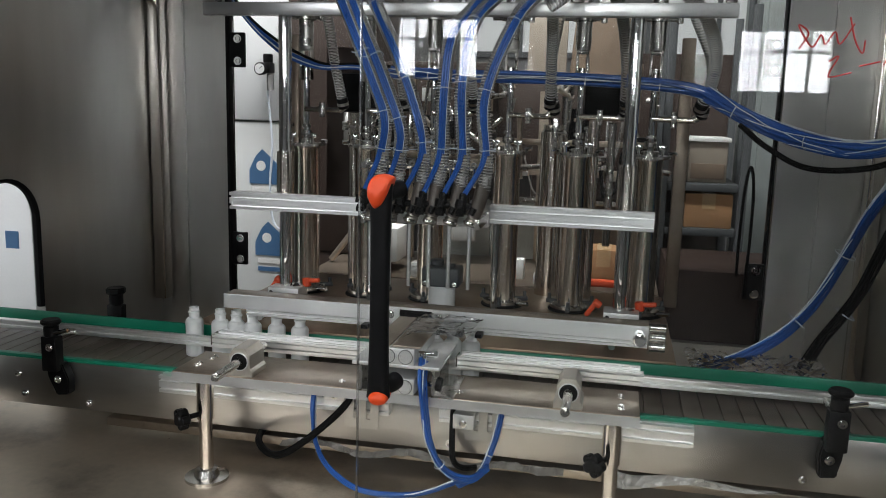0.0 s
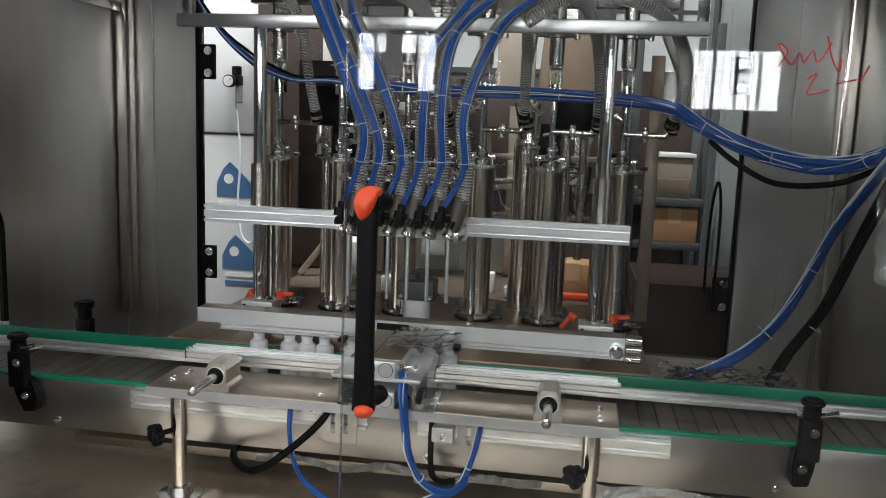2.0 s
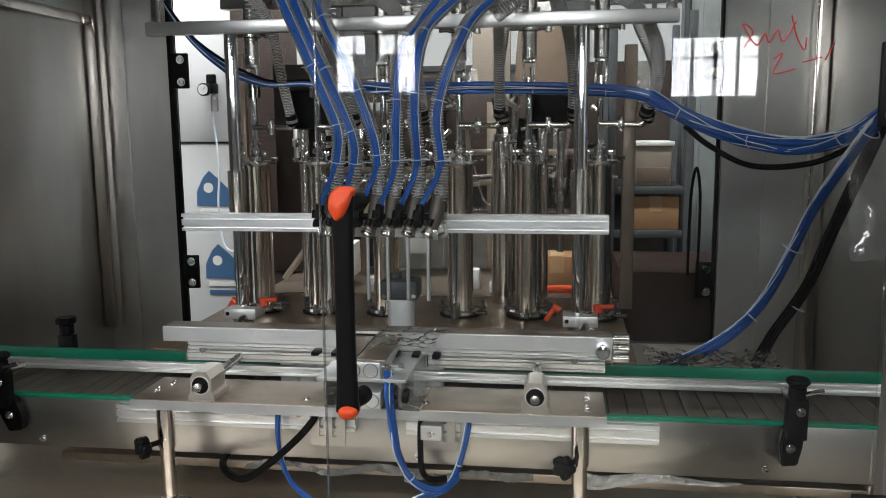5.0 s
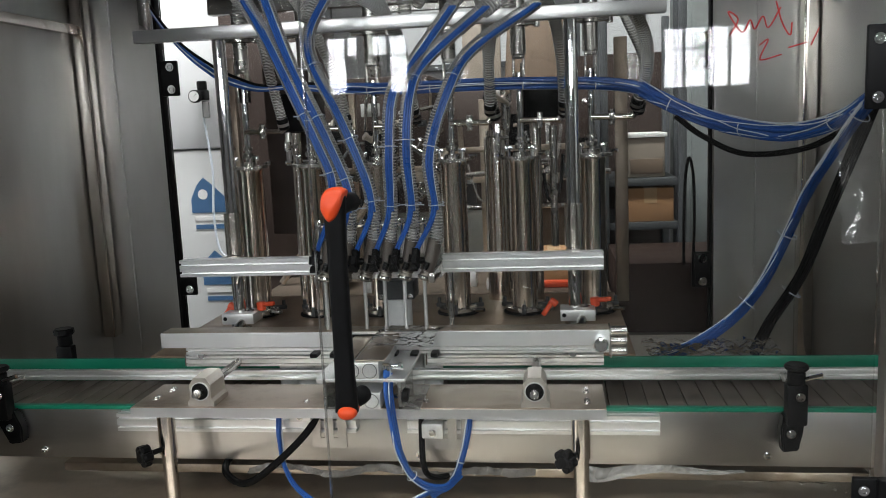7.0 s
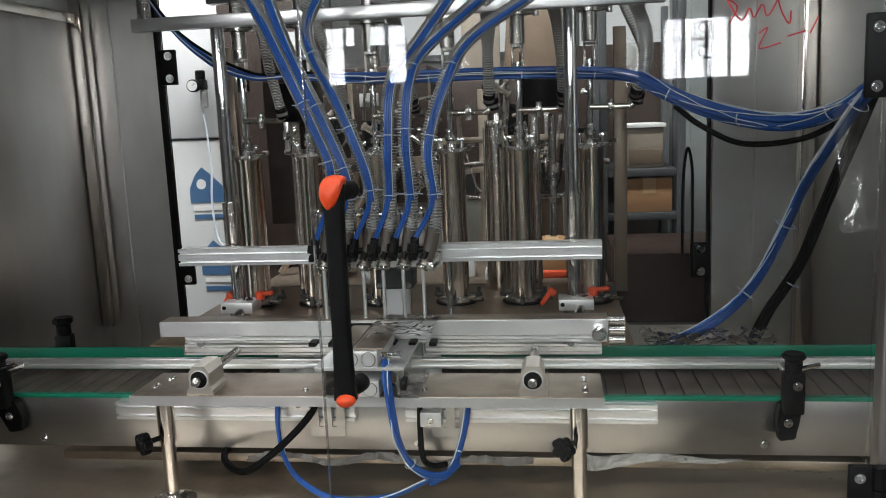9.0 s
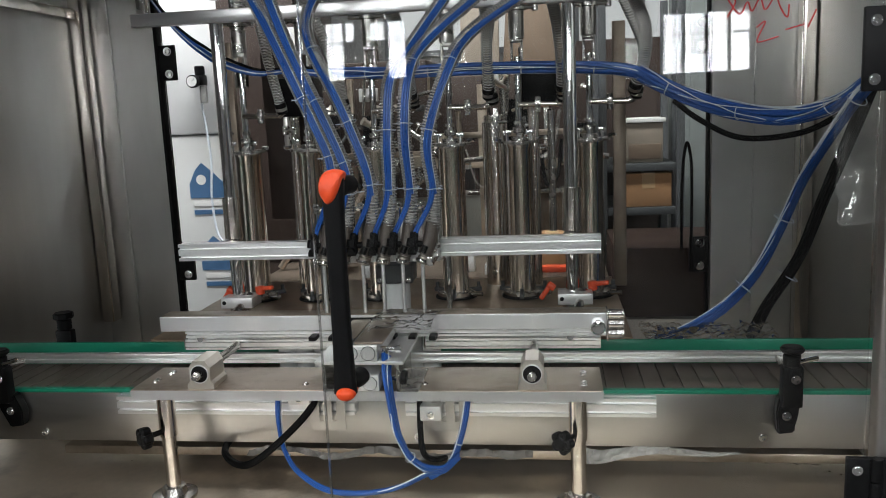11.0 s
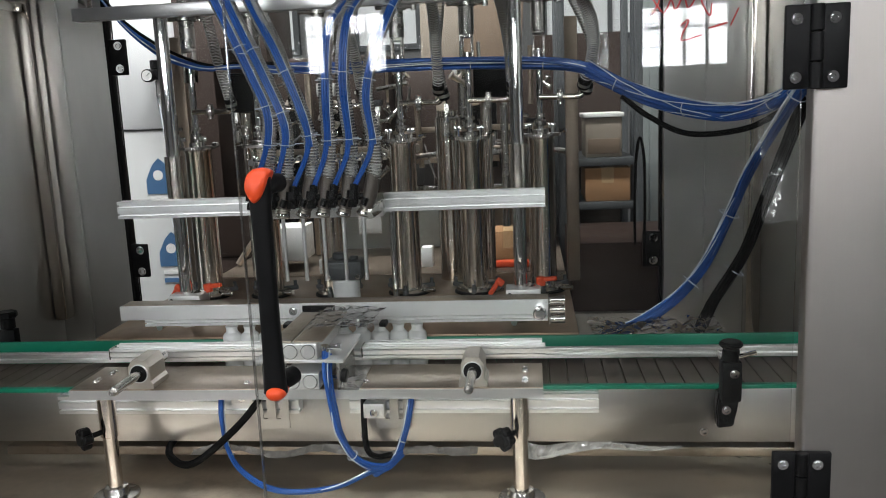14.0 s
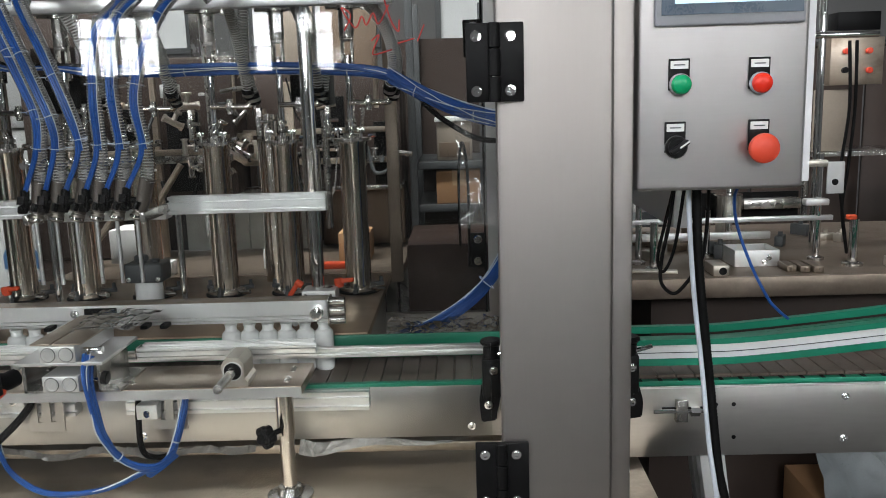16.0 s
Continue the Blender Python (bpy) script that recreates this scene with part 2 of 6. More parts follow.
BEZEL = surface("grey_screen_bezel", (0.30, 0.31, 0.33), 0.45, 0.0, 0.04, 20.0, (1, 1, 1), 0.0, 300, 0.05)
SCREEN_EDGE = surface("dark_blue_screen_frame", (0.055, 0.085, 0.12), 0.3, 0.0, 0.04, 20.0, (1, 1, 1), 0.0, 300, 0.05)
SCREEN = glowing("lit_screen", (0.45, 0.6, 0.72), 0.9)
DAYLIGHT = glowing("bright_sky_outside", (0.93, 0.97, 1.0), 28.0)


# ---- building helpers ----
def box_bm(x0, x1, y0, y1, z0, z1, bev=0.0, seg=2):
    bm = bmesh.new()
    bmesh.ops.create_cube(bm, size=1)
    for v in bm.verts:
        v.co = ((x0 + x1) / 2 + v.co.x * (x1 - x0), (y0 + y1) / 2 + v.co.y * (y1 - y0), (z0 + z1) / 2 + v.co.z * (z1 - z0))
    if bev:
        bmesh.ops.bevel(bm, geom=bm.edges[:], offset=bev, segments=seg, affect="EDGES", profile=0.5)
    return bm


def join(*bms):
    """One bmesh of several."""
    out = bmesh.new()
    for b in bms:
        me = bpy.data.meshes.new("join")
        b.to_mesh(me)
        b.free()
        out.from_mesh(me)
        bpy.data.meshes.remove(me)
    return out


def moved(bm, m):
    bmesh.ops.transform(bm, matrix=m, verts=bm.verts[:])
    return bm


def lathe_bm(profile, seg=24, cap=True):
    """A turned body about z from (radius, height) pairs."""
    bm = bmesh.new()
    rings = []
    for r, z in profile:
        rings.append([bm.verts.new((r * math.cos(2 * math.pi * i / seg), r * math.sin(2 * math.pi * i / seg), z)) for i in range(seg)])
    for a, b in zip(rings, rings[1:]):
        for i in range(seg):
            bm.faces.new((a[i], a[(i + 1) % seg], b[(i + 1) % seg], b[i]))
    if cap:
        bm.faces.new(rings[0][::-1])
        bm.faces.new(rings[-1])
    return bm


def along(a, b):
    """The turn that lays z from a to b, placed at a."""
    d = Vector(b) - Vector(a)
    return Matrix.Translation(a) @ d.to_track_quat("Z", "Y").to_matrix().to_4x4()


def rod_bm(a, b, r, seg=16, bev=0.0):
    n = (Vector(b) - Vector(a)).length
    pr = [(r, 0), (r, n)] if not bev else [(r - bev, 0), (r, bev), (r, n - bev), (r - bev, n)]
    return moved(lathe_bm(pr, seg), along(a, b))


def smooth_path(points, steps=8):
    """Catmull-Rom points through the given ones."""
    p = [Vector(q) for q in points]
    p = [p[0] * 2 - p[1]] + p + [p[-1] * 2 - p[-2]]
    out = []
    for i in range(1, len(p) - 2):
        for k in range(steps):
            t = k / steps
            out.append(0.5 * ((2 * p[i]) + (p[i + 1] - p[i - 1]) * t + (2 * p[i - 1] - 5 * p[i] + 4 * p[i + 1] - p[i + 2]) * t * t + (3 * p[i] - p[i - 1] - 3 * p[i + 1] + p[i + 2]) * t ** 3))
    out.append(p[-2])
    return out


def tube_bm(points, r, seg=10, steps=8, ribs=0.0, pitch=0.006):
    """A round hose along a path; ribs: how far its rings stand out."""
    path = smooth_path(points, steps)
    if ribs:
        dense, gap = [path[0]], pitch / 2
        for a, b in zip(path, path[1:]):
            n = max(1, int((b - a).length / gap))
            dense += [a.lerp(b, (k + 1) / n) for k in range(n)]
        path = dense
    bm = bmesh.new()
    rings, up = [], Vector((0.3, 0.9, 0.2)).normalized()
    for i, c in enumerate(path):
        d = (path[min(i + 1, len(path) - 1)] - path[max(i - 1, 0)]).normalized()
        side = d.cross(up)
        if side.length < 0.05:
            side = d.cross(Vector((1, 0, 0)))
        side.normalize()
        up = side.cross(d).normalized()
        rr = r + (ribs if i % 2 else 0)
        rings.append([bm.verts.new(c + (side * math.cos(2 * math.pi * k / seg) + up * math.sin(2 * math.pi * k / seg)) * rr) for k in range(seg)])
    for a, b in zip(rings, rings[1:]):
        for k in range(seg):
            bm.faces.new((a[k], a[(k + 1) % seg], b[(k + 1) % seg], b[k]))
    bm.faces.new(rings[0][::-1])
    bm.faces.new(rings[-1])
    return bm


def helix_bm(points, r, wire=0.0009, pitch=0.009, steps=8, turn=10):
    """The spiral wire in the wall of a hose along a path."""
    path = smooth_path(points, steps)
    dense, gap = [path[0]], pitch / turn
    for a, b in zip(path, path[1:]):
        n = max(1, round((b - a).length / gap))
        dense += [a.lerp(b, (k + 1) / n) for k in range(n)]
    up = Vector((0.3, 0.9, 0.2)).normalized()
    verts, faces = [], []
    for i, c in enumerate(dense):
        d = (dense[min(i + 1, len(dense) - 1)] - dense[max(i - 1, 0)]).normalized()
        side = d.cross(up)
        if side.length < 0.05:
            side = d.cross(Vector((1, 0, 0)))
        side.normalize()
        up = side.cross(d).normalized()
        a = 2 * math.pi * i / turn
        out_dir = side * math.cos(a) + up * math.sin(a)
        for u, w in ((wire, 0), (-wire * 0.5, wire), (-wire * 0.5, -wire)):
            verts.append(c + out_dir * (r + u) + d * w)
    for i in range(len(dense) - 1):
        for k in range(3):
            faces.append((i * 3 + k, i * 3 + (k + 1) % 3, i * 3 + 3 + (k + 1) % 3, i * 3 + 3 + k))
    me = bpy.data.meshes.new("helix")
    me.from_pydata(verts, [], faces)
    bm = bmesh.new()
    bm.from_mesh(me)
    bpy.data.meshes.remove(me)
    return bm


def mesh_of(name, bm, mat, smooth=True):
    bmesh.ops.recalc_face_normals(bm, faces=bm.faces[:])
    for f in bm.faces:
        f.smooth = smooth
    if smooth:
        for e in bm.edges:
            if len(e.link_faces) == 2 and e.calc_face_angle(0) > 0.6:
                e.smooth = False
    me = bpy.data.meshes.new(name)
    bm.to_mesh(me)
    bm.free()
    me.materials.append(mat)
    return me


def part(name, bm, mat, parent, label="", smooth=True):
    """Links a bmesh as one mesh object under a thing or under a part."""
    ob = new(name, mesh_of(name, bm, mat, smooth))
    ob.parent = parent
    if label:
        ob["label"] = label
    return ob


def thing(name, label, category, group="", kind="", at=(0, 0, 0)):
    ob = new(name)
    ob.empty_display_size = 0.05
    ob.location = at
    return tagged(ob, label, category, group, kind)


def single(name, bm, mat, label, category="", group="", kind="", smooth=True):
    return tagged(new(name, mesh_of(name, bm, mat, smooth)), label, category, group, kind)


def screw_bm(c, axis, r=0.005, h=0.004):
    """A socket-head screw whose head stands on c, facing along axis."""
    a = Vector(c)
    n = Vector(axis).normalized()
    return join(moved(lathe_bm([(r * 1.5, 0), (r * 1.5, h * 0.3), (r, h * 0.32), (r, h), (r * 0.62, h), (r * 0.5, h * 0.45)], 14), along(a, a + n)))


def tslot_bm(length, w, d, h, grooves=2):
    """An extruded slotted bar along x from 0, front at y 0, from z 0 to h; grooves run along its front and top."""
    prof = [(0, 0)]
    for g in range(grooves):
        c = h * (g + 0.5) / grooves
        s = h / grooves * 0.14
        prof += [(0, c - s), (0.009, c - s), (0.009, c + s), (0, c + s)]
    prof += [(0, h)]
    c = d / 2
    prof += [(c - 0.004, h), (c - 0.004, h - 0.003), (c + 0.004, h - 0.003), (c + 0.004, h), (d, h), (d, 0)]
    bm = bmesh.new()
    a = [bm.verts.new((0, y, z)) for y, z in prof]
    b = [bm.verts.new((length, y, z)) for y, z in prof]
    for i in range(len(prof)):
        k = (i + 1) % len(prof)
        bm.faces.new((a[i], b[i], b[k], a[k]))
    bm.faces.new(a[::-1])
    bm.faces.new(b)
    return bm


# ---- the hall ----
def wall(name, x0, x1, y0, y1, z0, z1, mat, label):
    return single(name, box_bm(x0, x1, y0, y1, z0, z1), mat, label, "wall", kind="structure", smooth=False)


single("floor", box_bm(-8, 8, WALL_S - 0.3, WALL_N + 0.3, -0.1, 0), CONCRETE, "worn grey concrete factory floor", "floor", kind="structure", smooth=False)
single("ceiling", box_bm(-8, 8, WALL_S - 0.3, WALL_N + 0.3, 5.2, 5.3), PLASTER, "plain pale hall ceiling", "ceiling", kind="structure", smooth=False)
wall("wall_west", -8.2, -8.003, WALL_S - 0.3, WALL_N + 0.3, 0, 5.2, PLASTER, "pale painted hall wall")
wall("wall_east", 8.003, 8.2, WALL_S - 0.3, WALL_N + 0.3, 0, 5.2, PLASTER, "pale painted hall wall")

# south wall with its row of small four-by-two windows
WZ0, WZ1, WW = 1.78, 2.36, 0.66
# the windows at 3.82 and 5.14 are added to brighten the right-hand steel
SOUTH = [(-2.77, "full"), (-1.42, "part"), (1.18, "full"), (3.82, "full"), (5.14, "full")]
DROP = {1.18: 0.085}
edges = [-8] + [e for x, _ in SOUTH for e in (x, x + WW)] + [8]
for a, c in zip(edges[::2], edges[1::2]):
    wall("wall_south", a, c, WALL_S - 0.2, WALL_S, 0, 5.2, PLASTER, "pale painted hall wall between windows")
for x, _ in SOUTH:
    d = DROP.get(x, 0)
    wall("wall_south", x, x + WW, WALL_S - 0.2, WALL_S, 0, WZ0 - d, PLASTER, "pale painted hall wall under a window")
    wall("wall_south", x, x + WW, WALL_S - 0.2, WALL_S, WZ1 - d, 5.2, PLASTER, "pale painted hall wall over a window")
single("backdrop", box_bm(-7, 7, WALL_S - 0.62, WALL_S - 0.6, 1.2, 3.0), DAYLIGHT, "bright overcast daylight outside", "sky", kind="structure", smooth=False)
for x, state in SOUTH:
    w = thing("window_1", "small steel window with four by two panes" + (", two panes boarded up" if state == "part" else ""), "window", kind="structure")
    bars = [box_bm(x, x + 0.018, WALL_S - 0.12, WALL_S - 0.06, WZ0, WZ1), box_bm(x + WW - 0.018, x + WW, WALL_S - 0.12, WALL_S - 0.06, WZ0, WZ1), box_bm(x, x + WW, WALL_S - 0.12, WALL_S - 0.06, WZ1 - 0.018, WZ1), box_bm(x, x + WW, WALL_S - 0.12, WALL_S - 0.06, WZ0, WZ0 + 0.018)]
    part("window_frame", join(*bars), DARKGREY, w)
    for k in (1, 2, 3):
        part("mullion", box_bm(x + WW * k / 4 - 0.0095, x + WW * k / 4 + 0.0095, WALL_S - 0.115, WALL_S - 0.065, WZ0 + 0.018, WZ1 - 0.018), DARKGREY, w)
    part("transom", box_bm(x + 0.018, x + WW - 0.018, WALL_S - 0.113, WALL_S - 0.067, 2.144, 2.164), DARKGREY, w)
    if state == "part":
        part("board", box_bm(x + WW * 0.25, x + WW * 0.75, WALL_S - 0.06, WALL_S - 0.045, WZ0, 2.15), DARKGREY, w, "dark board behind the lower middle panes")
        part("board", box_bm(x + WW * 0.38, x + WW * 0.57, WALL_S - 0.06, WALL_S - 0.045, 2.155, WZ1), DARKGREY, w, "dark board behind the lower middle panes")
    w.location.z = -DROP.get(x, 0)

# north wall; its long window band and pane glow are added to brighten the background
wall("wall_north", -8, 8, WALL_N, WALL_N + 0.2, 0, 5.2, PLASTER, "pale painted far hall wall")
for k in range(5):
    x = -4.6 + k * 1.7
    w = thing("window_2", "tall factory window with dark bars, its dim pane glow added to brighten the far wall", "window", kind="structure")
    part("pane", box_bm(x + 0.04, x + 1.16, WALL_N - 0.012, WALL_N - 0.004, 2.0, 3.4), glowing("added_pane_glow", (0.84, 0.86, 0.86), 0.10), w)
    part("window_frame", join(box_bm(x, x + 0.05, WALL_N - 0.06, WALL_N - 0.002, 1.95, 3.45), box_bm(x + 1.15, x + 1.2, WALL_N - 0.06, WALL_N - 0.002, 1.95, 3.45), box_bm(x + 0.05, x + 1.15, WALL_N - 0.06, WALL_N - 0.002, 1.95, 2.0), box_bm(x + 0.05, x + 1.15, WALL_N - 0.06, WALL_N - 0.002, 3.4, 3.45), box_bm(x + 0.58, x + 0.62, WALL_N - 0.05, WALL_N - 0.014, 2.0, 3.4), box_bm(x + 0.05, x + 0.58, WALL_N - 0.05, WALL_N - 0.014, 2.5, 2.53), box_bm(x + 0.62, x + 1.15, WALL_N - 0.05, WALL_N - 0.014, 2.5, 2.53)), DARKGREY, w)


# ---- the machine housing ----
BACK = 1.40          # inner back plane
LX, RX = -1.20, 1.05  # inner side planes
TRAY_Z = 0.72
OPEN_L, OPEN_R = -0.935, 0.76
housing = thing("machine_housing", "brushed stainless machine housing with open front and back window", "machine housing")
part("tray", box_bm(LX, RX, -0.12, BACK - 0.003, TRAY_Z - 0.03, TRAY_Z, 0.002), TRAY, housing, "stained stainless base tray")
part("front_skirt", box_bm(LX - 0.1, RX + 0.1, -0.14, -0.12, 0.08, TRAY_Z - 0.005, 0.004), SHEET, housing)
for x in (LX, RX - 0.06):
    for y in (-0.08, BACK - 0.1):
        part("foot", rod_bm((x + 0.03, y, 0), (x + 0.03, y, TRAY_Z - 0.03), 0.03, 16), STEEL, housing)
part("back_panel", box_bm(LX, OPEN_L - 0.012, BACK, BACK + 0.03, TRAY_Z, 2.2), SHEET, housing)
part("back_panel", box_bm(OPEN_R + 0.012, RX, BACK, BACK + 0.03, TRAY_Z, 2.2), SHEET, housing)
part("back_sill", box_bm(OPEN_L - 0.012, OPEN_R + 0.012, BACK, BACK + 0.03, TRAY_Z, 0.80), SHEET_H, housing)
part("back_header", box_bm(OPEN_L - 0.012, OPEN_R + 0.012, BACK, BACK + 0.03, 2.06, 2.2), SHEET_H, housing)
part("roof", box_bm(LX - 0.05, RX + 0.05, -0.02, BACK + 0.05, 2.2, 2.23), SHEET, housing)
for x, w in ((OPEN_L - 0.012, 0.012), (OPEN_R, 0.007)):
    part("rubber_trim", box_bm(x, x + w, BACK - 0.008, BACK + 0.036, 0.80, 2.06, 0.004), RUBBER, housing, "black rubber edge trim")
# left side wall with the tunnel through which the conveyor enters
TY0, TY1, TZ1 = 0.30, 0.80, 1.28
part("side_panel", box_bm(LX - 0.03, LX, 0.0, TY0, TRAY_Z, 2.2), SHEET, housing)
part("side_panel", box_bm(LX - 0.03, LX, TY1, BACK + 0.03, TRAY_Z, 2.2), SHEET, housing)


def tunnel_top(x0, x1):
    """The sheet over the tunnel, with rounded upper corners."""
    r = 0.12
    arc = [(TY0 + r - r * math.cos(a), TZ1 - r + r * math.sin(a)) for a in [math.pi / 2 * k / 8 for k in range(9)]]
    arc += [(TY1 - r + r * math.sin(a), TZ1 - r + r * math.cos(a)) for a in [math.pi / 2 * k / 8 for k in range(9)]]
    bm = bmesh.new()
    for p, q in zip(arc, arc[1:]):
        v = [bm.verts.new((x, *c)) for x in (x0, x1) for c in (p, q, (q[0], 2.2), (p[0], 2.2))]
        for f in ((0, 1, 2, 3), (7, 6, 5, 4), (0, 4, 5, 1)):
            bm.faces.new([v[i] for i in f])
    bmesh.ops.remove_doubles(bm, verts=bm.verts[:], dist=1e-5)
    return bm, arc


bm, arc = tunnel_top(LX - 0.03, LX)
part("side_panel", bm, SHEET, housing, smooth=False)
part("rubber_trim", tube_bm([(LX - 0.012, TY0, 0.92)] + [(LX - 0.012, *c) for c in arc] + [(LX - 0.012, TY1, 0.92)], 0.012, 8, 2), RUBBER, housing, "black rubber edge trim round the tunnel")
part("side_panel", box_bm(RX, RX + 0.03, 0.75, BACK + 0.03, TRAY_Z, 2.2), SHEET, housing)
part("side_panel", box_bm(RX, RX + 0.03, 0.22, 0.75, 1.25, 2.2), SHEET, housing)
# upright square tubes at the inner back corners, and the door rebates
part("corner_post", box_bm(LX + 0.002, LX + 0.045, BACK - 0.055, BACK - 0.004, TRAY_Z + 0.1, 2.2, 0.006), POLISHED, housing)
part("corner_post", box_bm(RX - 0.045, RX - 0.002, BACK - 0.055, BACK - 0.004, TRAY_Z, 2.2, 0.006), POLISHED, housing)
part("fold", box_bm(LX + 0.10, LX + 0.108, BACK - 0.012, BACK - 0.002, TRAY_Z, 2.2), SHEET, housing)
part("fold", box_bm(RX - 0.16, RX - 0.152, BACK - 0.012, BACK - 0.002, TRAY_Z, 2.2), SHEET, housing)
part("cross_tube", box_bm(LX + 0.004, LX + 0.03, 0.04, BACK - 0.06, 1.80, 1.83, 0.004), POLISHED, housing)
# front columns: the right one carries the door
column = part("front_column", box_bm(0.743, 0.908, 0.0, 0.034, 0.05, 2.2, 0.006, 3), COLUMN, housing)
part("column_flange", box_bm(0.9085, 0.940, 0.022, 0.06, 0.05, 2.2, 0.004), COLUMN, housing)
# left column and panel, out of view, widened to shade the left interior
part("front_column", box_bm(-0.945, -0.78, 0.0, 0.034, 0.05, 2.2, 0.006, 3), COLUMN, housing)
part("unseen_front_panel", box_bm(-1.30, -0.946, 0.004, 0.030, 0.05, 2.2, 0.004), SHEET, housing)
part("front_header", box_bm(-0.78, 0.743, 0.02, 0.08, 2.08, 2.2, 0.004), COLUMN, housing)


# ---- the acrylic door, slightly bowed inward ----
DX0, DX1, BOW = -0.045, 0.728, 10.0


def bow(x):
    c = (DX0 + DX1) / 2
    return ((DX1 - c) ** 2 - (x - c) ** 2) / (2 * BOW)


def door_sheet():
    bm = bmesh.new()
    n, rows = 32, []
    for side in (0.0, 0.006):
        for z in (0.60, 2.05):
            rows.append([bm.verts.new((DX0 + (DX1 - DX0) * k / n, bow(DX0 + (DX1 - DX0) * k / n) + side, z)) for k in range(n + 1)])
    fb, ft, bb, bt = rows
    for k in range(n):
        bm.faces.new((fb[k], fb[k + 1], ft[k + 1], ft[k]))
        bm.faces.new((bb[k + 1], bb[k], bt[k], bt[k + 1]))
        bm.faces.new((ft[k], ft[k + 1], bt[k + 1], bt[k]))
        bm.faces.new((bb[k], bb[k + 1], fb[k + 1], fb[k]))
    bm.faces.new((fb[0], ft[0], bt[0], bb[0]))
    bm.faces.new((fb[n], bb[n], bt[n], ft[n]))
    return bm


door = thing("acrylic_door", "clear bowed acrylic machine door with black and orange handle", "door")
sheet = part("sheet", door_sheet(), ACRYLIC, door)
sheet.visible_shadow = False
edge_strip = part("edge", box_bm(DX0 - 0.002, DX0, -0.001, 0.007, 0.60, 2.05), FILM, door, "sawn pale door edge")


def handle():
    """A black grip bar on two curved feet with orange caps."""
    hz0, hz1 = 1.075, 1.385
    y = -0.045
    bm = bmesh.new()
    rings = []
    n = 24
    for k in range(n + 1):
        t = k / n
        z = hz0 + (hz1 - hz0) * t
        w = 0.0135 + 0.0035 * abs(2 * t - 1) ** 3
        rings.append([bm.verts.new((w * math.copysign(abs(math.cos(a)) ** 0.7, math.cos(a)), y + 0.011 * math.copysign(abs(math.sin(a)) ** 0.7, math.sin(a)), z)) for a in [2 * math.pi * i / 20 for i in range(20)]])
    for a, b in zip(rings, rings[1:]):
        for i in range(20):
            bm.faces.new((a[i], a[(i + 1) % 20], b[(i + 1) % 20], b[i]))
    bm.faces.new(rings[0][::-1])
    bm.faces.new(rings[-1])
    grip = part("handle", bm, BLACK, door, "black grip bar of the door handle")
    for z, s in ((hz1, 1), (hz0, -1)):
        f = tube_bm([(0.001, y + 0.002, z - s * 0.020), (0.004, y + 0.012, z - s * 0.016), (0.010, y + 0.026, z - s * 0.012), (0.014, -0.002, z - s * 0.012)], 0.0135, 16, 6)
        part("handle_foot", f, BLACK, grip)
    part("cap", cap_bm(-0.001, y, hz1 - 0.012, 1.0, 0.0185, 0.0270), ORANGE, grip, "orange end cap")
    part("cap", cap_bm(0.002, y, hz0 + 0.001, -1.0, 0.0155, 0.0112), ORANGE, grip, "orange end cap")


def cap_bm(x, y, z, s, w, h):
    """A domed cap over the handle's corner: leaf-shaped with a raised outer tip above, lens-shaped below."""
    if s > 0:
        rim = [(-0.006, 0.025), (0.006, 0.027), (0.020, 0.0225), (0.0185, 0.013), (0.0150, 0.001), (0.0105, -0.010), (0.004, -0.020), (-0.006, -0.0255), (-0.0135, -0.017), (-0.0185, -0.004), (-0.0170, 0.011), (-0.0125, 0.020)]
    else:
        rim = [(w * math.cos(a), h * math.sin(a)) for a in [2 * math.pi * k / 12 for k in range(12)]]
    loop = smooth_path([(u * 0.93, 0, v * 0.93) for u, v in rim + rim[:1]], 4)[:-1]
    bm = bmesh.new()
    rings = []
    for k, dy in ((0.90, 0.024), (0.98, 0.014), (1.0, 0.004), (0.95, -0.003), (0.82, -0.0075), (0.5, -0.0105), (0.2, -0.0115)):
        rings.append([bm.verts.new((x + c.x * k, y - 0.008 + dy + max(0.0, c.z * s) ** 2 * 4, z + c.z * k)) for c in loop])
    for a, b in zip(rings, rings[1:]):
        for i in range(len(loop)):
            j = (i + 1) % len(loop)
            bm.faces.new((a[i], a[j], b[j], b[i]))
    bm.faces.new(rings[0][::-1])
    bm.faces.new(rings[-1])
    return bm


handle()
for z0 in (1.472, 0.862):
    hinge = part("hinge", join(box_bm(0.702, 0.738, -0.010, -0.001, z0, z0 + 0.107, 0.002), box_bm(0.745, 0.782, -0.010, -0.001, z0, z0 + 0.107, 0.002)), BLACK, door, "black plastic hinge with four screws")
    part("knuckle", join(*[rod_bm((0.7415, -0.010, z0 + a), (0.7415, -0.010, z0 + b), 0.0085, 14, 0.001) for a, b in ((0.0, 0.034), (0.0355, 0.072), (0.0735, 0.107))]), BLACK, hinge)
    for dx in (0.716, 0.763):
        for dz in (0.015, 0.089):
            part("screw", screw_bm((dx, -0.0102, z0 + dz), (0, -1, 0), 0.005, 0.003), CHROME, hinge)


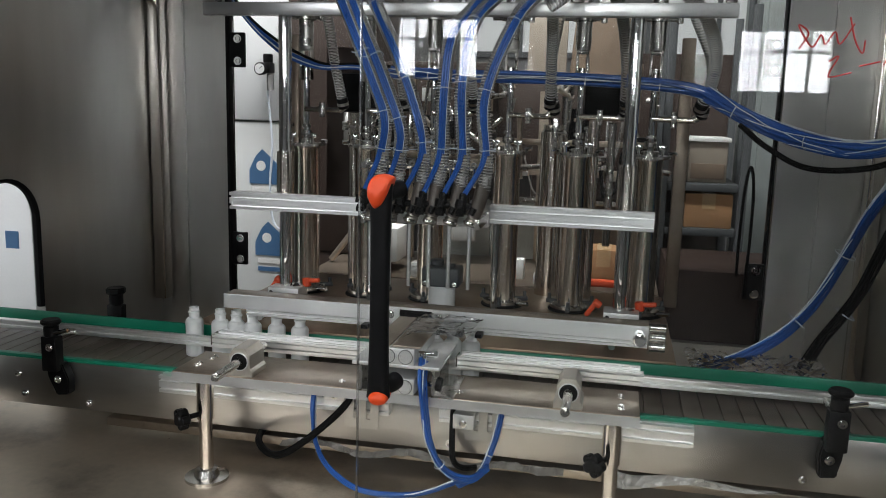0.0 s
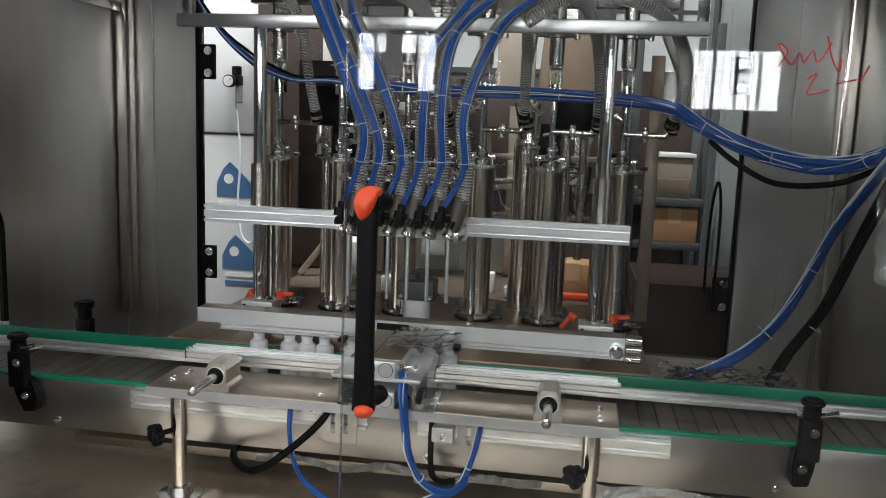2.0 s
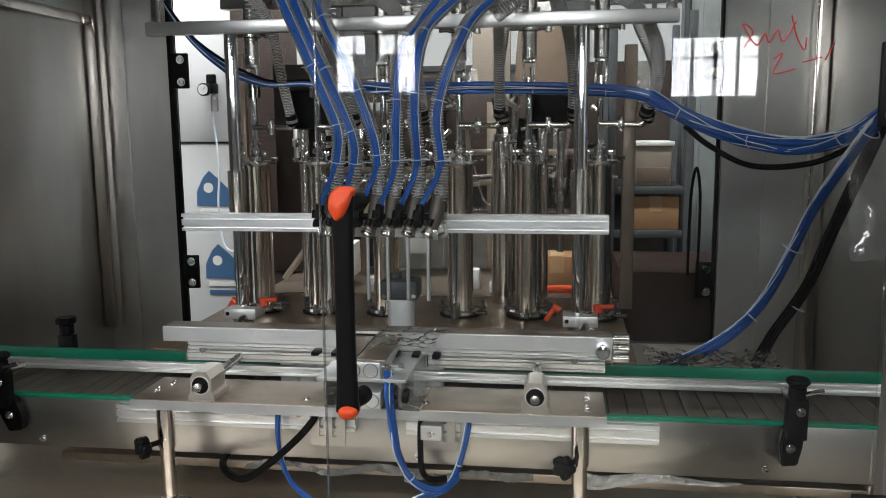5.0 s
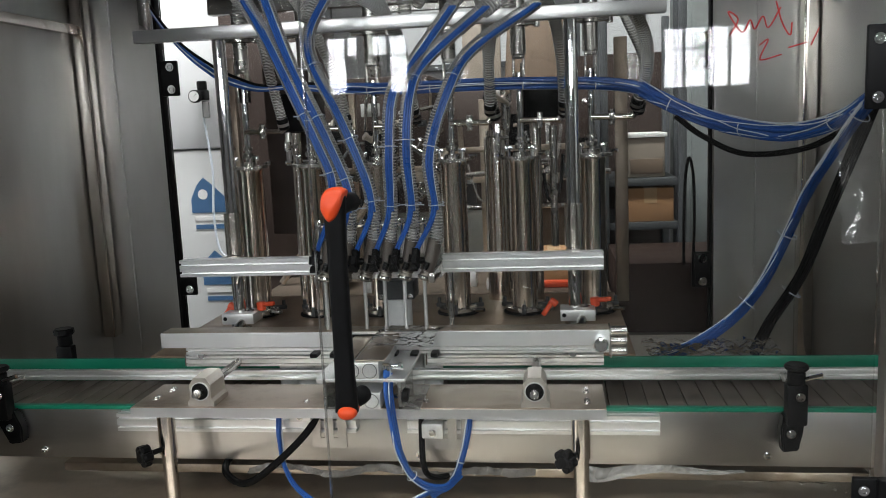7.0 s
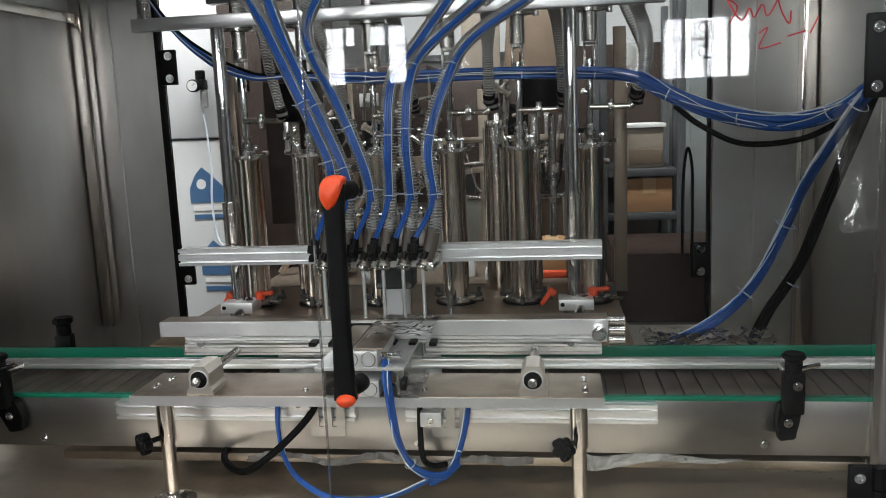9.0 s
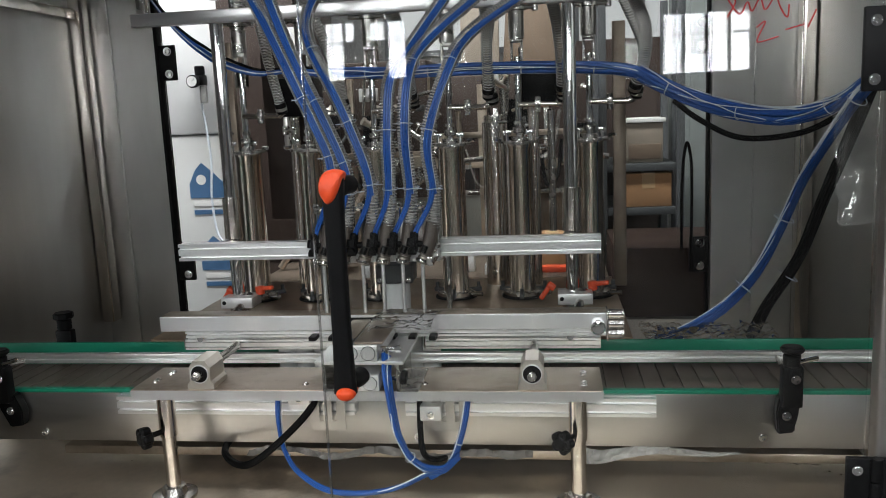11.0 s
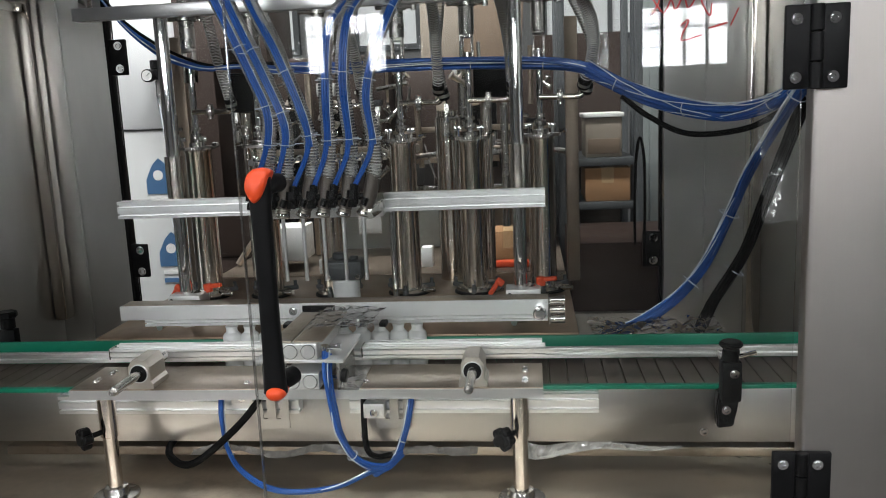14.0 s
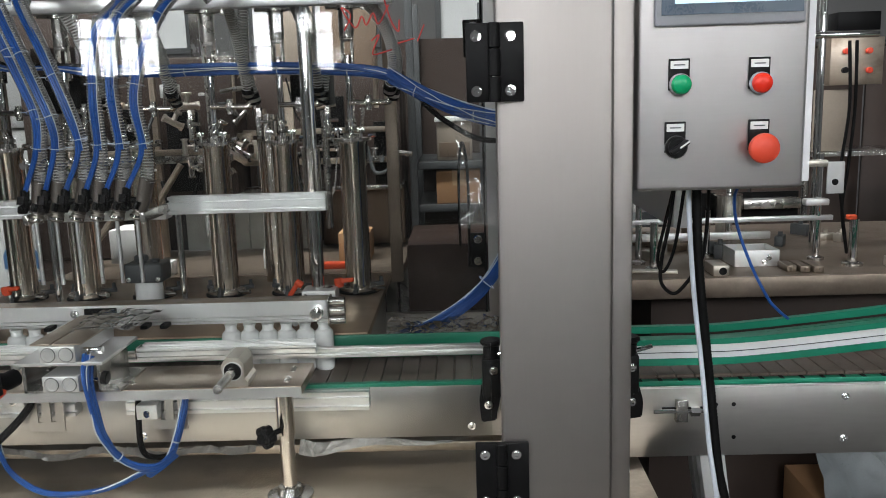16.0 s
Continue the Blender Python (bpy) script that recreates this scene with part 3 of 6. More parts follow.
def scribble():
    """Red marker strokes on the door: unreadable, so plain strokes."""
    marks = [[(0.515, 1.600), (0.525, 1.620), (0.512, 1.630), (0.530, 1.603), (0.540, 1.618), (0.546, 1.606), (0.556, 1.622), (0.563, 1.607), (0.578, 1.632)], [(0.572, 1.640), (0.580, 1.612), (0.590, 1.596), (0.592, 1.612)], [(0.552, 1.585), (0.563, 1.592), (0.554, 1.572), (0.556, 1.566), (0.580, 1.572)], [(0.588, 1.580), (0.612, 1.586)], [(0.616, 1.582), (0.626, 1.604)]]
    for m in marks:
        pts = [(x + 0.02, bow(x + 0.02) - 0.0012, z - 0.024) for x, z in m]
        part("marker_stroke", tube_bm(pts, 0.0011, 5, 5), REDINK, door, "red marker scribble")


scribble()

# hinges of the back door, and its clear sheet
back_door = thing("back_door", "clear acrylic back door on black hinges", "door")
bs = part("sheet", box_bm(OPEN_L + 0.004, OPEN_R - 0.004, BACK + 0.012, BACK + 0.017, 0.81, 2.05), clear("back_acrylic", (0.97, 0.97, 0.965), 1.35, 0.02, 0.4, 0.002), back_door)
bs.visible_shadow = False
for x, z in ((-0.905, 1.655), (-0.905, 1.005), (0.735, 1.655), (0.735, 1.005)):
    hg = part("hinge", box_bm(x - 0.027, x + 0.027, BACK - 0.012, BACK + 0.002, z - 0.055, z + 0.055, 0.003), BLACK, back_door, "black plastic hinge half")
    for dz in (-0.035, 0.035):
        part("screw", screw_bm((x + 0.004, BACK - 0.0122, z + dz), (0, -1, 0), 0.009, 0.005), CHROME, hg)


# ---- conveyor ----
BELT_Z = 0.907
CX0, CX1 = -3.0, 4.0
conveyor = thing("conveyor", "long stainless slat-chain conveyor with green guide strips", "conveyor")
part("side_plate", box_bm(CX0, 0.96, 0.440, 0.446, 0.79, 0.900, 0.001), SHEET_H, conveyor)
part("side_plate", box_bm(0.962, CX1, 0.440, 0.446, 0.735, 0.888, 0.001), SHEET_H, conveyor)
part("side_plate", box_bm(CX0, CX1, 0.630, 0.636, 0.79, 0.900, 0.001), SHEET_H, conveyor)
part("wear_strip", box_bm(CX0, 0.96, 0.4365, 0.452, 0.901, 0.909, 0.001), GREEN, conveyor, "green wear strip along the chain")
part("wear_strip", box_bm(0.962, CX1, 0.4365, 0.452, 0.8895, 0.900, 0.001), GREEN, conveyor, "green wear strip along the chain")
part("plate_edge", box_bm(0.962, CX1, 0.4355, 0.4395, 0.8835, 0.8885, 0.0005), ALU, conveyor, "bright cut edge of the side plate")
for k in range(24):
    part("strip_notch", box_bm(1.0 + 0.041 * k, 1.008 + 0.041 * k, 0.4362, 0.452, 0.9001, 0.9012), BLACK, conveyor)
part("wear_strip", box_bm(CX0, CX1, 0.622, 0.64, 0.9005, 0.908, 0.001), GREEN, conveyor, "green wear strip along the chain")
part("chain_bed", box_bm(CX0, CX1, 0.447, 0.629, 0.86, 0.897), DULL, conveyor)
for x in (1.30, 2.6, -1.6):
    for s in (-1, 1):
        part("leg", moved(box_bm(-0.025, 0.025, -0.02, 0.02, 0, 0.86), Matrix.Translation((x, 0.465 if s < 0 else 0.54, 0)) @ pose(0, 0, 0, 0, -8, 0)), GREYPAINT, conveyor)
for x, z in ((-1.0, 0.86), (-0.985, 0.815), (0.015, 0.806), (1.461, 0.858), (1.462, 0.768), (0.70, 0.812), (-0.82, 0.807)):
    part("bolt", screw_bm((x, 0.4398, z), (0, -1, 0), 0.0055, 0.006), CHROME, conveyor)
for x, z in ((1.200, 0.846), (1.236, 0.846), (1.238, 0.775)):
    part("hole", rod_bm((x, 0.4396, z), (x, 0.4402, z), 0.0045, 12), BLACK, conveyor)
part("tension_slot", box_bm(1.09, 1.19, 0.438, 0.4405, 0.834, 0.843, 0.001), BLACK, conveyor)
part("tension_block", box_bm(1.115, 1.14, 0.424, 0.438, 0.815, 0.862, 0.002), STEEL, conveyor)
part("tension_screw", rod_bm((1.07, 0.428, 0.838), (1.185, 0.428, 0.838), 0.0045, 12), CHROME, conveyor)
part("tension_nut", rod_bm((1.145, 0.428, 0.838), (1.163, 0.428, 0.838), 0.011, 6), CHROME, conveyor)


# guide rails
front_rail = thing("front_guide_rail", "long aluminium front guide rail beside the chain", "guide rail")
part("profile", box_bm(CX0, 0.985, 0.4785, 0.494, 0.9665, 0.974, 0.0008), ALU, front_rail)
part("profile", box_bm(CX0, 0.985, 0.4785, 0.494, 0.953, 0.9605, 0.0008), ALU, front_rail)
part("web", box_bm(CX0, 0.985, 0.487, 0.492, 0.9606, 0.9664), CAST, front_rail)
outer_rail = thing("outer_guide_rail", "white slotted guide rail edged with green plastic strips", "guide rail")
for x in (-0.885, 0.742):
    part("rail_bracket", box_bm(x - 0.012, x + 0.012, 0.425, 0.4775, 0.955, 0.968, 0.001), STEEL, front_rail)
part("end_cap", box_bm(0.9855, 0.989, 0.479, 0.496, 0.951, 0.974), BLACK, front_rail)
back_rail = thing("back_guide_rail", "green plastic back guide rail on an aluminium backing", "guide rail")
part("strip", box_bm(CX0, 1.0, 0.588, 0.596, 0.936, 0.969, 0.003), GREEN, back_rail)
part("backing", box_bm(CX0, 1.0, 0.5965, 0.609, 0.940, 0.964, 0.001), ALU, back_rail)


def bent_strip(z0, z1, y0, y1):
    """A strip along x that leaves straight and then rises and swings back a little."""
    bm = bmesh.new()
    xs = [1.0 + 0.02 * k for k in range(70)]
    rings = []
    for x in xs:
        u = max(0.0, x - 1.20)
        dz = 0.095 * u * u / (u + 0.12)
        dy = 0.03 * u
        rings.append([bm.verts.new((x, y + dy, z + dz)) for y, z in ((y0, z0), (y1, z0), (y1, z1), (y0, z1))])
    for a, b in zip(rings, rings[1:]):
        for i in range(4):
            bm.faces.new((a[i], b[i], b[(i + 1) % 4], a[(i + 1) % 4]))
    bm.faces.new(rings[0])
    bm.faces.new(rings[-1][::-1])
    return bm


part("profile", bent_strip(0.952, 0.980, 0.424, 0.44), WHITEPAINT, outer_rail, "white slotted profile")
part("groove", bent_strip(0.9635, 0.9650, 0.4228, 0.4238), DARKGREY, outer_rail, "dark groove line")
part("green_edge", bent_strip(0.938, 0.9515, 0.421, 0.443), GREEN, outer_rail, "green edge strip")
part("green_edge", bent_strip(0.9805, 0.992, 0.421, 0.443), GREEN, outer_rail, "green edge strip")
part("green_edge", bent_strip(0.972, 0.987, 0.535, 0.55), GREEN, outer_rail, "green edge strip")
part("green_edge", bent_strip(0.942, 0.962, 0.535, 0.55), GREEN, outer_rail, "green edge strip")


def rail_clamp(x, lean):
    """A black clamp: knob, upright block and a lower jaw set to one side, on the side plate."""
    c = thing("rail_clamp", "black plastic rail clamp with knob on the conveyor side", "clamp", "rail clamps")
    part("arm", box_bm(x - 0.019, x + 0.019, 0.396, 0.424, 0.888, 0.968, 0.004), BLACK, c)
    bm = bmesh.new()
    prof = [(-0.021, 0.905), (0.021, 0.905), (0.021 + lean, 0.868), (0.019 + lean, 0.834), (-0.012 + lean, 0.830), (-0.021 + lean * 0.5, 0.872)]
    f = [bm.verts.new((x + u, 0.410, z)) for u, z in prof]
    g = [bm.verts.new((x + u, 0.4355, z)) for u, z in prof]
    n = len(prof)
    for i in range(n):
        bm.faces.new((f[i], f[(i + 1) % n], g[(i + 1) % n], g[i]))
    bm.faces.new(f[::-1])
    bm.faces.new(g)
    bmesh.ops.bevel(bm, geom=bm.edges[:], offset=0.003, segments=2, affect="EDGES")
    part("jaw", bm, BLACK, c)
    part("head", rod_bm((x, 0.410, 0.966), (x, 0.410, 0.992), 0.016, 18, 0.003), BLACK, c)
    part("knob", join(rod_bm((x, 0.410, 0.994), (x, 0.410, 1.006), 0.022, 18, 0.004), rod_bm((x, 0.41, 0.985), (x, 0.41, 0.995), 0.012, 12)), BLACK, c)
    part("rod", rod_bm((x + 0.005, 0.404, 0.975), (x + 0.045, 0.404, 0.985), 0.0045, 10), CHROME, c)
    for z, y, dx in ((0.945, 0.3958, 0.004), (0.868, 0.4098, lean * 0.7)):
        part("screw", screw_bm((x + dx, y, z), (0, -1, 0), 0.006, 0.006), CHROME, c)
    return c


rail_clamp(-0.885, 0.016)
rail_clamp(0.742, -0.010)
rail_clamp(1.015, 0.010)


def back_clamp(x):
    """The same kind of clamp on the far side of the chain."""
    c = thing("rail_clamp", "black plastic rail clamp behind the green back rail", "clamp", "rail clamps")
    part("arm", box_bm(x - 0.020, x + 0.020, 0.637, 0.660, 0.84, 0.985, 0.003), BLACK, c)
    part("knob", join(rod_bm((x, 0.648, 0.985), (x, 0.648, 1.012), 0.017, 16, 0.003), rod_bm((x, 0.648, 1.012), (x, 0.648, 1.028), 0.024, 8, 0.003)), BLACK, c)
    part("rod", rod_bm((x + 0.004, 0.61, 0.952), (x + 0.004, 0.637, 0.956), 0.0045, 10), CHROME, c)


back_clamp(-0.88)

# ---- the positioning plate in front of the chain ----
plate = thing("positioning_plate", "worn stainless plate on aluminium rails over two posts", "machine plate")
part("plate", box_bm(-0.518, 0.385, 0.280, 0.420, 0.944, 0.963, 0.0015), DULL, plate)
part("plate_lip", box_bm(-0.518, 0.385, 0.2785, 0.2797, 0.943, 0.9615), ALU, plate, "bright cut edge of the plate")
for x0, x1 in ((-0.625, -0.108), (-0.003, 0.493)):
    part("slotted_rail", moved(tslot_bm(x1 - x0, 0, 0.03, 0.038, 2), Matrix.Translation((x0, 0.408, 0.864))), ALU, plate, smooth=False)
for x in (-0.474, 0.340):
    post = part("post", rod_bm((x, 0.330, TRAY_Z + 0.01), (x, 0.330, 0.944), 0.0145, 20, 0.001), POLISHED, plate)
    part("base_flange", moved(lathe_bm([(0.045, 0), (0.045, 0.006), (0.026, 0.008), (0.022, 0.022), (0.0150, 0.024)], 28), Matrix.Translation((x, 0.330, TRAY_Z))), STEEL, post)
    part("sleeve", rod_bm((x, 0.330, 0.85), (x, 0.330, 0.935), 0.0175, 20, 0.001), POLISHED, post)
    kn = lathe_bm([(0.004, 0), (0.004, 0.016), (0.009, 0.018), (0.012, 0.020), (0.012, 0.032), (0.008, 0.036)], 14)
    star = join(kn, *[rod_bm((0.010 * math.cos(a), 0.010 * math.sin(a), 0.02), (0.010 * math.cos(a), 0.010 * math.sin(a), 0.034), 0.007, 10, 0.002) for a in [math.pi * 2 * k / 5 for k in range(5)]])
    part("star_knob", moved(moved(star, Matrix.Scale(1.35, 4)), along((x - 0.008, 0.318, 0.862), (x - 0.032, 0.285, 0.861))), BLACK, post, "black star knob")
for x, y in ((-0.488, 0.325), (-0.488, 0.338), (-0.478, 0.372), (-0.478, 0.386), (0.352, 0.31), (0.352, 0.325), (0.352, 0.37), (0.352, 0.385), (-0.176, 0.312), (0.055, 0.315)):
    part("bolt", screw_bm((x, y, 0.963), (0, 0, 1), 0.0042, 0.004), CHROME, plate)
for x in (-0.485,):
    part("rail_bracket", box_bm(x, x + 0.02, 0.398, 0.4075, 0.90, 0.943, 0.002), STEEL, plate)
# slotted hanging brackets under the plate
for x in (-0.161, 0.090):
    bars = [box_bm(x - 0.036, x - 0.018, 0.394, 0.398, 0.838, 0.93), box_bm(x - 0.009, x + 0.009, 0.394, 0.398, 0.838, 0.93), box_bm(x + 0.018, x + 0.036, 0.394, 0.398, 0.838, 0.93)]
    for s in (x - 0.018, x + 0.009):
        bars += [box_bm(s, s + 0.009, 0.394, 0.398, 0.838, 0.858), box_bm(s, s + 0.009, 0.394, 0.398, 0.905, 0.93)]
    part("slotted_bracket", join(*bars), SHEET_H, plate, smooth=False)
    part("bolt", screw_bm((x, 0.3935, 0.915), (0, -1, 0), 0.0052, 0.004), CHROME, plate)


def slide_cylinder(x):
    """A square-bodied linear bearing block with its shaft left to move."""
    c = thing("guide_cylinder", "silver aluminium slide block with steel shaft on the plate", "cylinder", "slide blocks")
    z = 0.993
    bm = bmesh.new()
    prof = [(-0.026, 0.9632), (0.026, 0.9632), (0.026, 0.972), (0.021, 0.978), (0.021, 1.005), (0.012, 1.019), (-0.012, 1.019), (-0.021, 1.005), (-0.021, 0.978), (-0.026, 0.972)]
    a = [bm.verts.new((x + u, 0.285, w)) for u, w in prof]
    b = [bm.verts.new((x + u, 0.352, w)) for u, w in prof]
    n = len(prof)
    for i in range(n):
        bm.faces.new((a[i], a[(i + 1) % n], b[(i + 1) % n], b[i]))
    bm.faces.new(a[::-1])
    bm.faces.new(b)
    part("body", bm, BLOCK, c, smooth=False)
    part("bore", rod_bm((x, 0.2835, z), (x, 0.2848, z), 0.0165, 22), BLACK, c)
    part("bore_ring", moved(lathe_bm([(0.0165, 0), (0.0185, 0), (0.0185, 0.002), (0.0165, 0.002)], 22, False), along((x, 0.2828, z), (x, 0.4, z))), CAST, c)
    s = part("shaft", join(rod_bm((x, 0.186, z), (x, 0.400, z), 0.0085, 16, 0.001), rod_bm((x, 0.180, z), (x, 0.186, z), 0.0062, 6), rod_bm((x, 0.176, z), (x, 0.181, z), 0.004, 10)), STEEL, c, "steel sliding shaft")
    return s


shaft_l = slide_cylinder(-0.376)
shaft_r = slide_cylinder(0.258)

# station guides, pushed toward the bottles by the slide shafts
def station_guide(x0, x1):
    s = thing("station_guide", "double slotted aluminium guide pushed against the bottles", "guide rail", "station guides")
    part("profile", moved(tslot_bm(x1 - x0, 0, 0.018, 0.022, 2), Matrix.Translation((x0, 0.403, 0.982))), ALU, s, smooth=False)
    part("profile", moved(tslot_bm(x1 - x0 - 0.012, 0, 0.016, 0.025, 2), Matrix.Translation((x0 + 0.006, 0.4215, 0.984))), ALU, s, smooth=False)
    part("end_plate", box_bm(x0 - 0.003, x0 - 0.0005, 0.404, 0.436, 0.983, 1.005), STEEL, s)
    return s


guide_l = station_guide(-0.495, -0.145)
guide_r = station_guide(0.032, 0.392)

# twin-bore air cylinders that push the neck bar
pusher = thing("air_cylinder_stack", "two stacked silver twin-bore air cylinders on brackets", "air cylinder")
part("shelf", box_bm(-0.140, 0.026, 0.262, 0.43, 1.018, 1.0245, 0.001), ALU, pusher, "bright carrier plate")
for x0 in (-0.130, 0.010):
    part("bracket", join(box_bm(x0, x0 + 0.006, 0.272, 0.40, 0.964, 1.018), box_bm(x0, x0 + 0.04, 0.272, 0.40, 0.9635, 0.968)), STEEL, pusher, smooth=False)
for z0 in (0.9685, 1.0255):
    b = part("cylinder_body", box_bm(-0.088, -0.020, 0.258, 0.43, z0, z0 + 0.031, 0.0025), CAST, pusher)
    for x in (-0.070, -0.037):
        part("end_plug", moved(lathe_bm([(0.0125, 0), (0.0125, 0.002), (0.0105, 0.002), (0.0100, 0.0012)], 24), along((x, 0.2578, z0 + 0.0155), (x, 0.1, z0 + 0.0155))), CAST, b)
        part("plug_ring", moved(lathe_bm([(0.0125, 0), (0.0137, 0), (0.0137, 0.0008), (0.0125, 0.0008)], 24, False), along((x, 0.2576, z0 + 0.0155), (x, 0.1, z0 + 0.0155))), DARKGREY, b)
    part("elbow", join(rod_bm((-0.020, 0.285, z0 + 0.016), (-0.006, 0.285, z0 + 0.016), 0.0055, 12), rod_bm((-0.010, 0.285, z0 - 0.004), (-0.010, 0.285, z0 + 0.018), 0.006, 12)), CHROME, b)
    part("throttle", join(rod_bm((-0.006, 0.29, z0 + 0.014), (0.010, 0.29, z0 + 0.014), 0.005, 12), rod_bm((0.010, 0.29, z0 + 0.014), (0.017, 0.29, z0 + 0.014), 0.0075, 6)), CHROME, b)
part("slide_plate", box_bm(-0.10, -0.065, 0.43, 0.495, 1.040, 1.048, 0.001), DULL, pusher)
# brown tops: the brown reflection on the cylinder block is in their colour
part("top_plate", box_bm(-0.105, -0.068, 0.262, 0.470, 1.0572, 1.0605, 0.001), DULL, pusher)
part("top_plate", box_bm(-0.064, -0.010, 0.262, 0.470, 1.0572, 1.0605, 0.001), DULL, pusher)
for x in (-0.070, -0.037):
    part("piston_rod", rod_bm((x, 0.43, 1.041), (x, 0.52, 1.041), 0.005, 12), CHROME, pusher)
part("valve_knob", rod_bm((0.018, 0.272, 0.992), (0.030, 0.272, 0.990), 0.013, 16, 0.002), BLACK, pusher)

# crumpled film wrapped on the pusher
def crumple(x0, x1, y0, y1, z, amp, seed, freq=22.0, step=0.006):
    """A sheet of thin film in irregular folds."""
    nx, ny = max(4, int((x1 - x0) / step)), max(4, int((y1 - y0) / step))
    bm = bmesh.new()
    g = []
    for i in range(nx + 1):
        row = []
        for j in range(ny + 1):
            x, y = x0 + (x1 - x0) * i / nx, y0 + (y1 - y0) * j / ny
            f = 1 - 2 * abs(noise.noise((x * freq + seed, y * freq, seed * 3.1)))
            f2 = 1 - 2 * abs(noise.noise((x * freq * 2.3, y * freq * 2.1 + seed, 4.2)))
            w = 0.02 * noise.noise((x * 9, y * 9, seed))
            row.append(bm.verts.new((x + w * 0.5, y + w, z + amp * (f * 0.7 + f2 * 0.35))))
        g.append(row)
    for i in range(nx):
        for j in range(ny):
            bm.faces.new((g[i][j], g[i + 1][j], g[i + 1][j + 1], g[i][j + 1]))
    return bm


single("plastic_film", crumple(-0.05, 0.075, 0.30, 0.46, 1.068, 0.010, 3, 40), FILM, "crumpled clear plastic film over the air cylinders", "plastic film")
# loose film whose folds also stand in for reflections in the door
single("plastic_film", crumple(0.50, 0.80, 0.66, 0.84, 0.925, 0.02, 8, 30), FILM, "loose crumpled clear film behind the chain, partly for glints reflected in the door", "plastic film")


def draped_film(x0, x1, wide, seed):
    """A hanging strip of film, broad at one end and thin at the other."""
    bm = crumple(x0, x1, -wide, wide, 0, 0.007, seed, 38, 0.003)
    for v in bm.verts:
        u = min(1.0, max(0.0, (v.co.x - x0) / (x1 - x0)))
        k = 1.0 - 0.85 * u ** 0.7
        v.co.y = v.co.y * k - wide * 0.4 * (1 - u)
        v.co.z *= 0.5 + 0.5 * k
    return bm


single("plastic_film", moved(draped_film(0.34, 0.66, 0.016, 6), Matrix.Translation((0, 0.450, 0.786)) @ pose(0, 0, 0, 62, 1.0, 0)), FILM_PALE, "crumpled pale plastic film hanging under the conveyor", "plastic film")
for x0, x1, sd in ((-0.35, -0.02, 5), (-0.02, 0.25, 12)):
    single("plastic_film", moved(crumple(x0, x1, -0.008, 0.008, 0, 0.010, sd, 26, 0.004), Matrix.Translation((0, 0.43, 0.772)) @ pose(0, 0, 0, 40, 0, 0)), surface("dusty_film", (0.22, 0.205, 0.185), 0.3, 0.0, 0.2, 8.0, bump=0.02), "dusty folded plastic sheet under the conveyor", "plastic sheet")
single("plastic_film", moved(crumple(-0.035, 0.035, -0.11, 0.06, 0, 0.010, 21, 26), pose(0.715, 0.055, 1.40, 78, 0, 18)), FILM, "torn clear protective film inside the door by the hinge", "plastic film")
single("drip_trough", join(box_bm(-0.80, 0.9, 0.47, 0.54, 0.745, 0.765, 0.003)), DULL, "dull stainless strip under the conveyor", "trough")


# ---- bottles ----
def bottle():
    b = thing("bottle", "small white round-shouldered plastic bottle on the chain", "bottle", "bottles on the chain")
    part("body", lathe_bm([(0.0172, 0), (0.0193, 0.002), (0.0201, 0.006), (0.0201, 0.0795), (0.0195, 0.0835), (0.0168, 0.0875), (0.0130, 0.0900)], 26), BOTTLE, b)
    part("neck", lathe_bm([(0.0130, 0.0900), (0.0120, 0.0930), (0.0120, 0.1000), (0.0134, 0.1012), (0.0134, 0.1045), (0.0112, 0.106), (0.0112, 0.114), (0.0088, 0.114), (0.0088, 0.103)], 24, False), BOTTLE, b)
    return b


SLOT = [0.034 - 0.0405 * k for k in range(9)]
first = bottle()
bottles = [first] + [copy_thing(first, Matrix.Identity(4)) for _ in range(8)]

# ---- neck bar that slides over the bottles ----
neck_bar = thing("neck_bar", "bright aluminium bottle-neck bar with end knob", "machine bar")
part("bar", join(box_bm(-0.520, -0.115, 0.508, 0.514, 1.038, 1.069, 0.001), box_bm(-0.045, 0.401, 0.508, 0.514, 1.038, 1.069, 0.001), box_bm(-0.115, -0.045, 0.512, 0.514, 1.038, 1.069)), ALU, neck_bar, smooth=False)
# browner steel on top: the darker look of level metal is in its colour
part("top_flange", box_bm(-0.520, 0.401, 0.5142, 0.56, 1.063, 1.069, 0.001), DULL, neck_bar)
part("slot_plate", box_bm(-0.115, -0.045, 0.5085, 0.5118, 1.044, 1.064), BLACK, neck_bar)
part("lower_rail", moved(tslot_bm(0.87, 0, 0.02, 0.013, 1), Matrix.Translation((-0.470, 0.516, 1.022))), ALU, neck_bar, smooth=False)
for k in range(7):
    part("neck_finger", box_bm(0.052 - 0.041 * k, 0.066 - 0.041 * k, 0.486, 0.5155, 1.022, 1.030), BLACK, neck_bar)
for x in (-0.135, -0.028):
    part("bolt", screw_bm((x, 0.5078, 1.053), (0, -1, 0), 0.006, 0.006), CHROME, neck_bar)
part("end_knob", join(rod_bm((0.383, 0.508, 1.048), (0.383, 0.480, 1.046), 0.014, 18, 0.002), rod_bm((0.383, 0.480, 1.046), (0.383, 0.472, 1.0455), 0.009, 14)), CHROME, neck_bar)
part("end_plate", box_bm(0.4015, 0.4045, 0.512, 0.565, 1.012, 1.070, 0.001), STEEL, neck_bar)
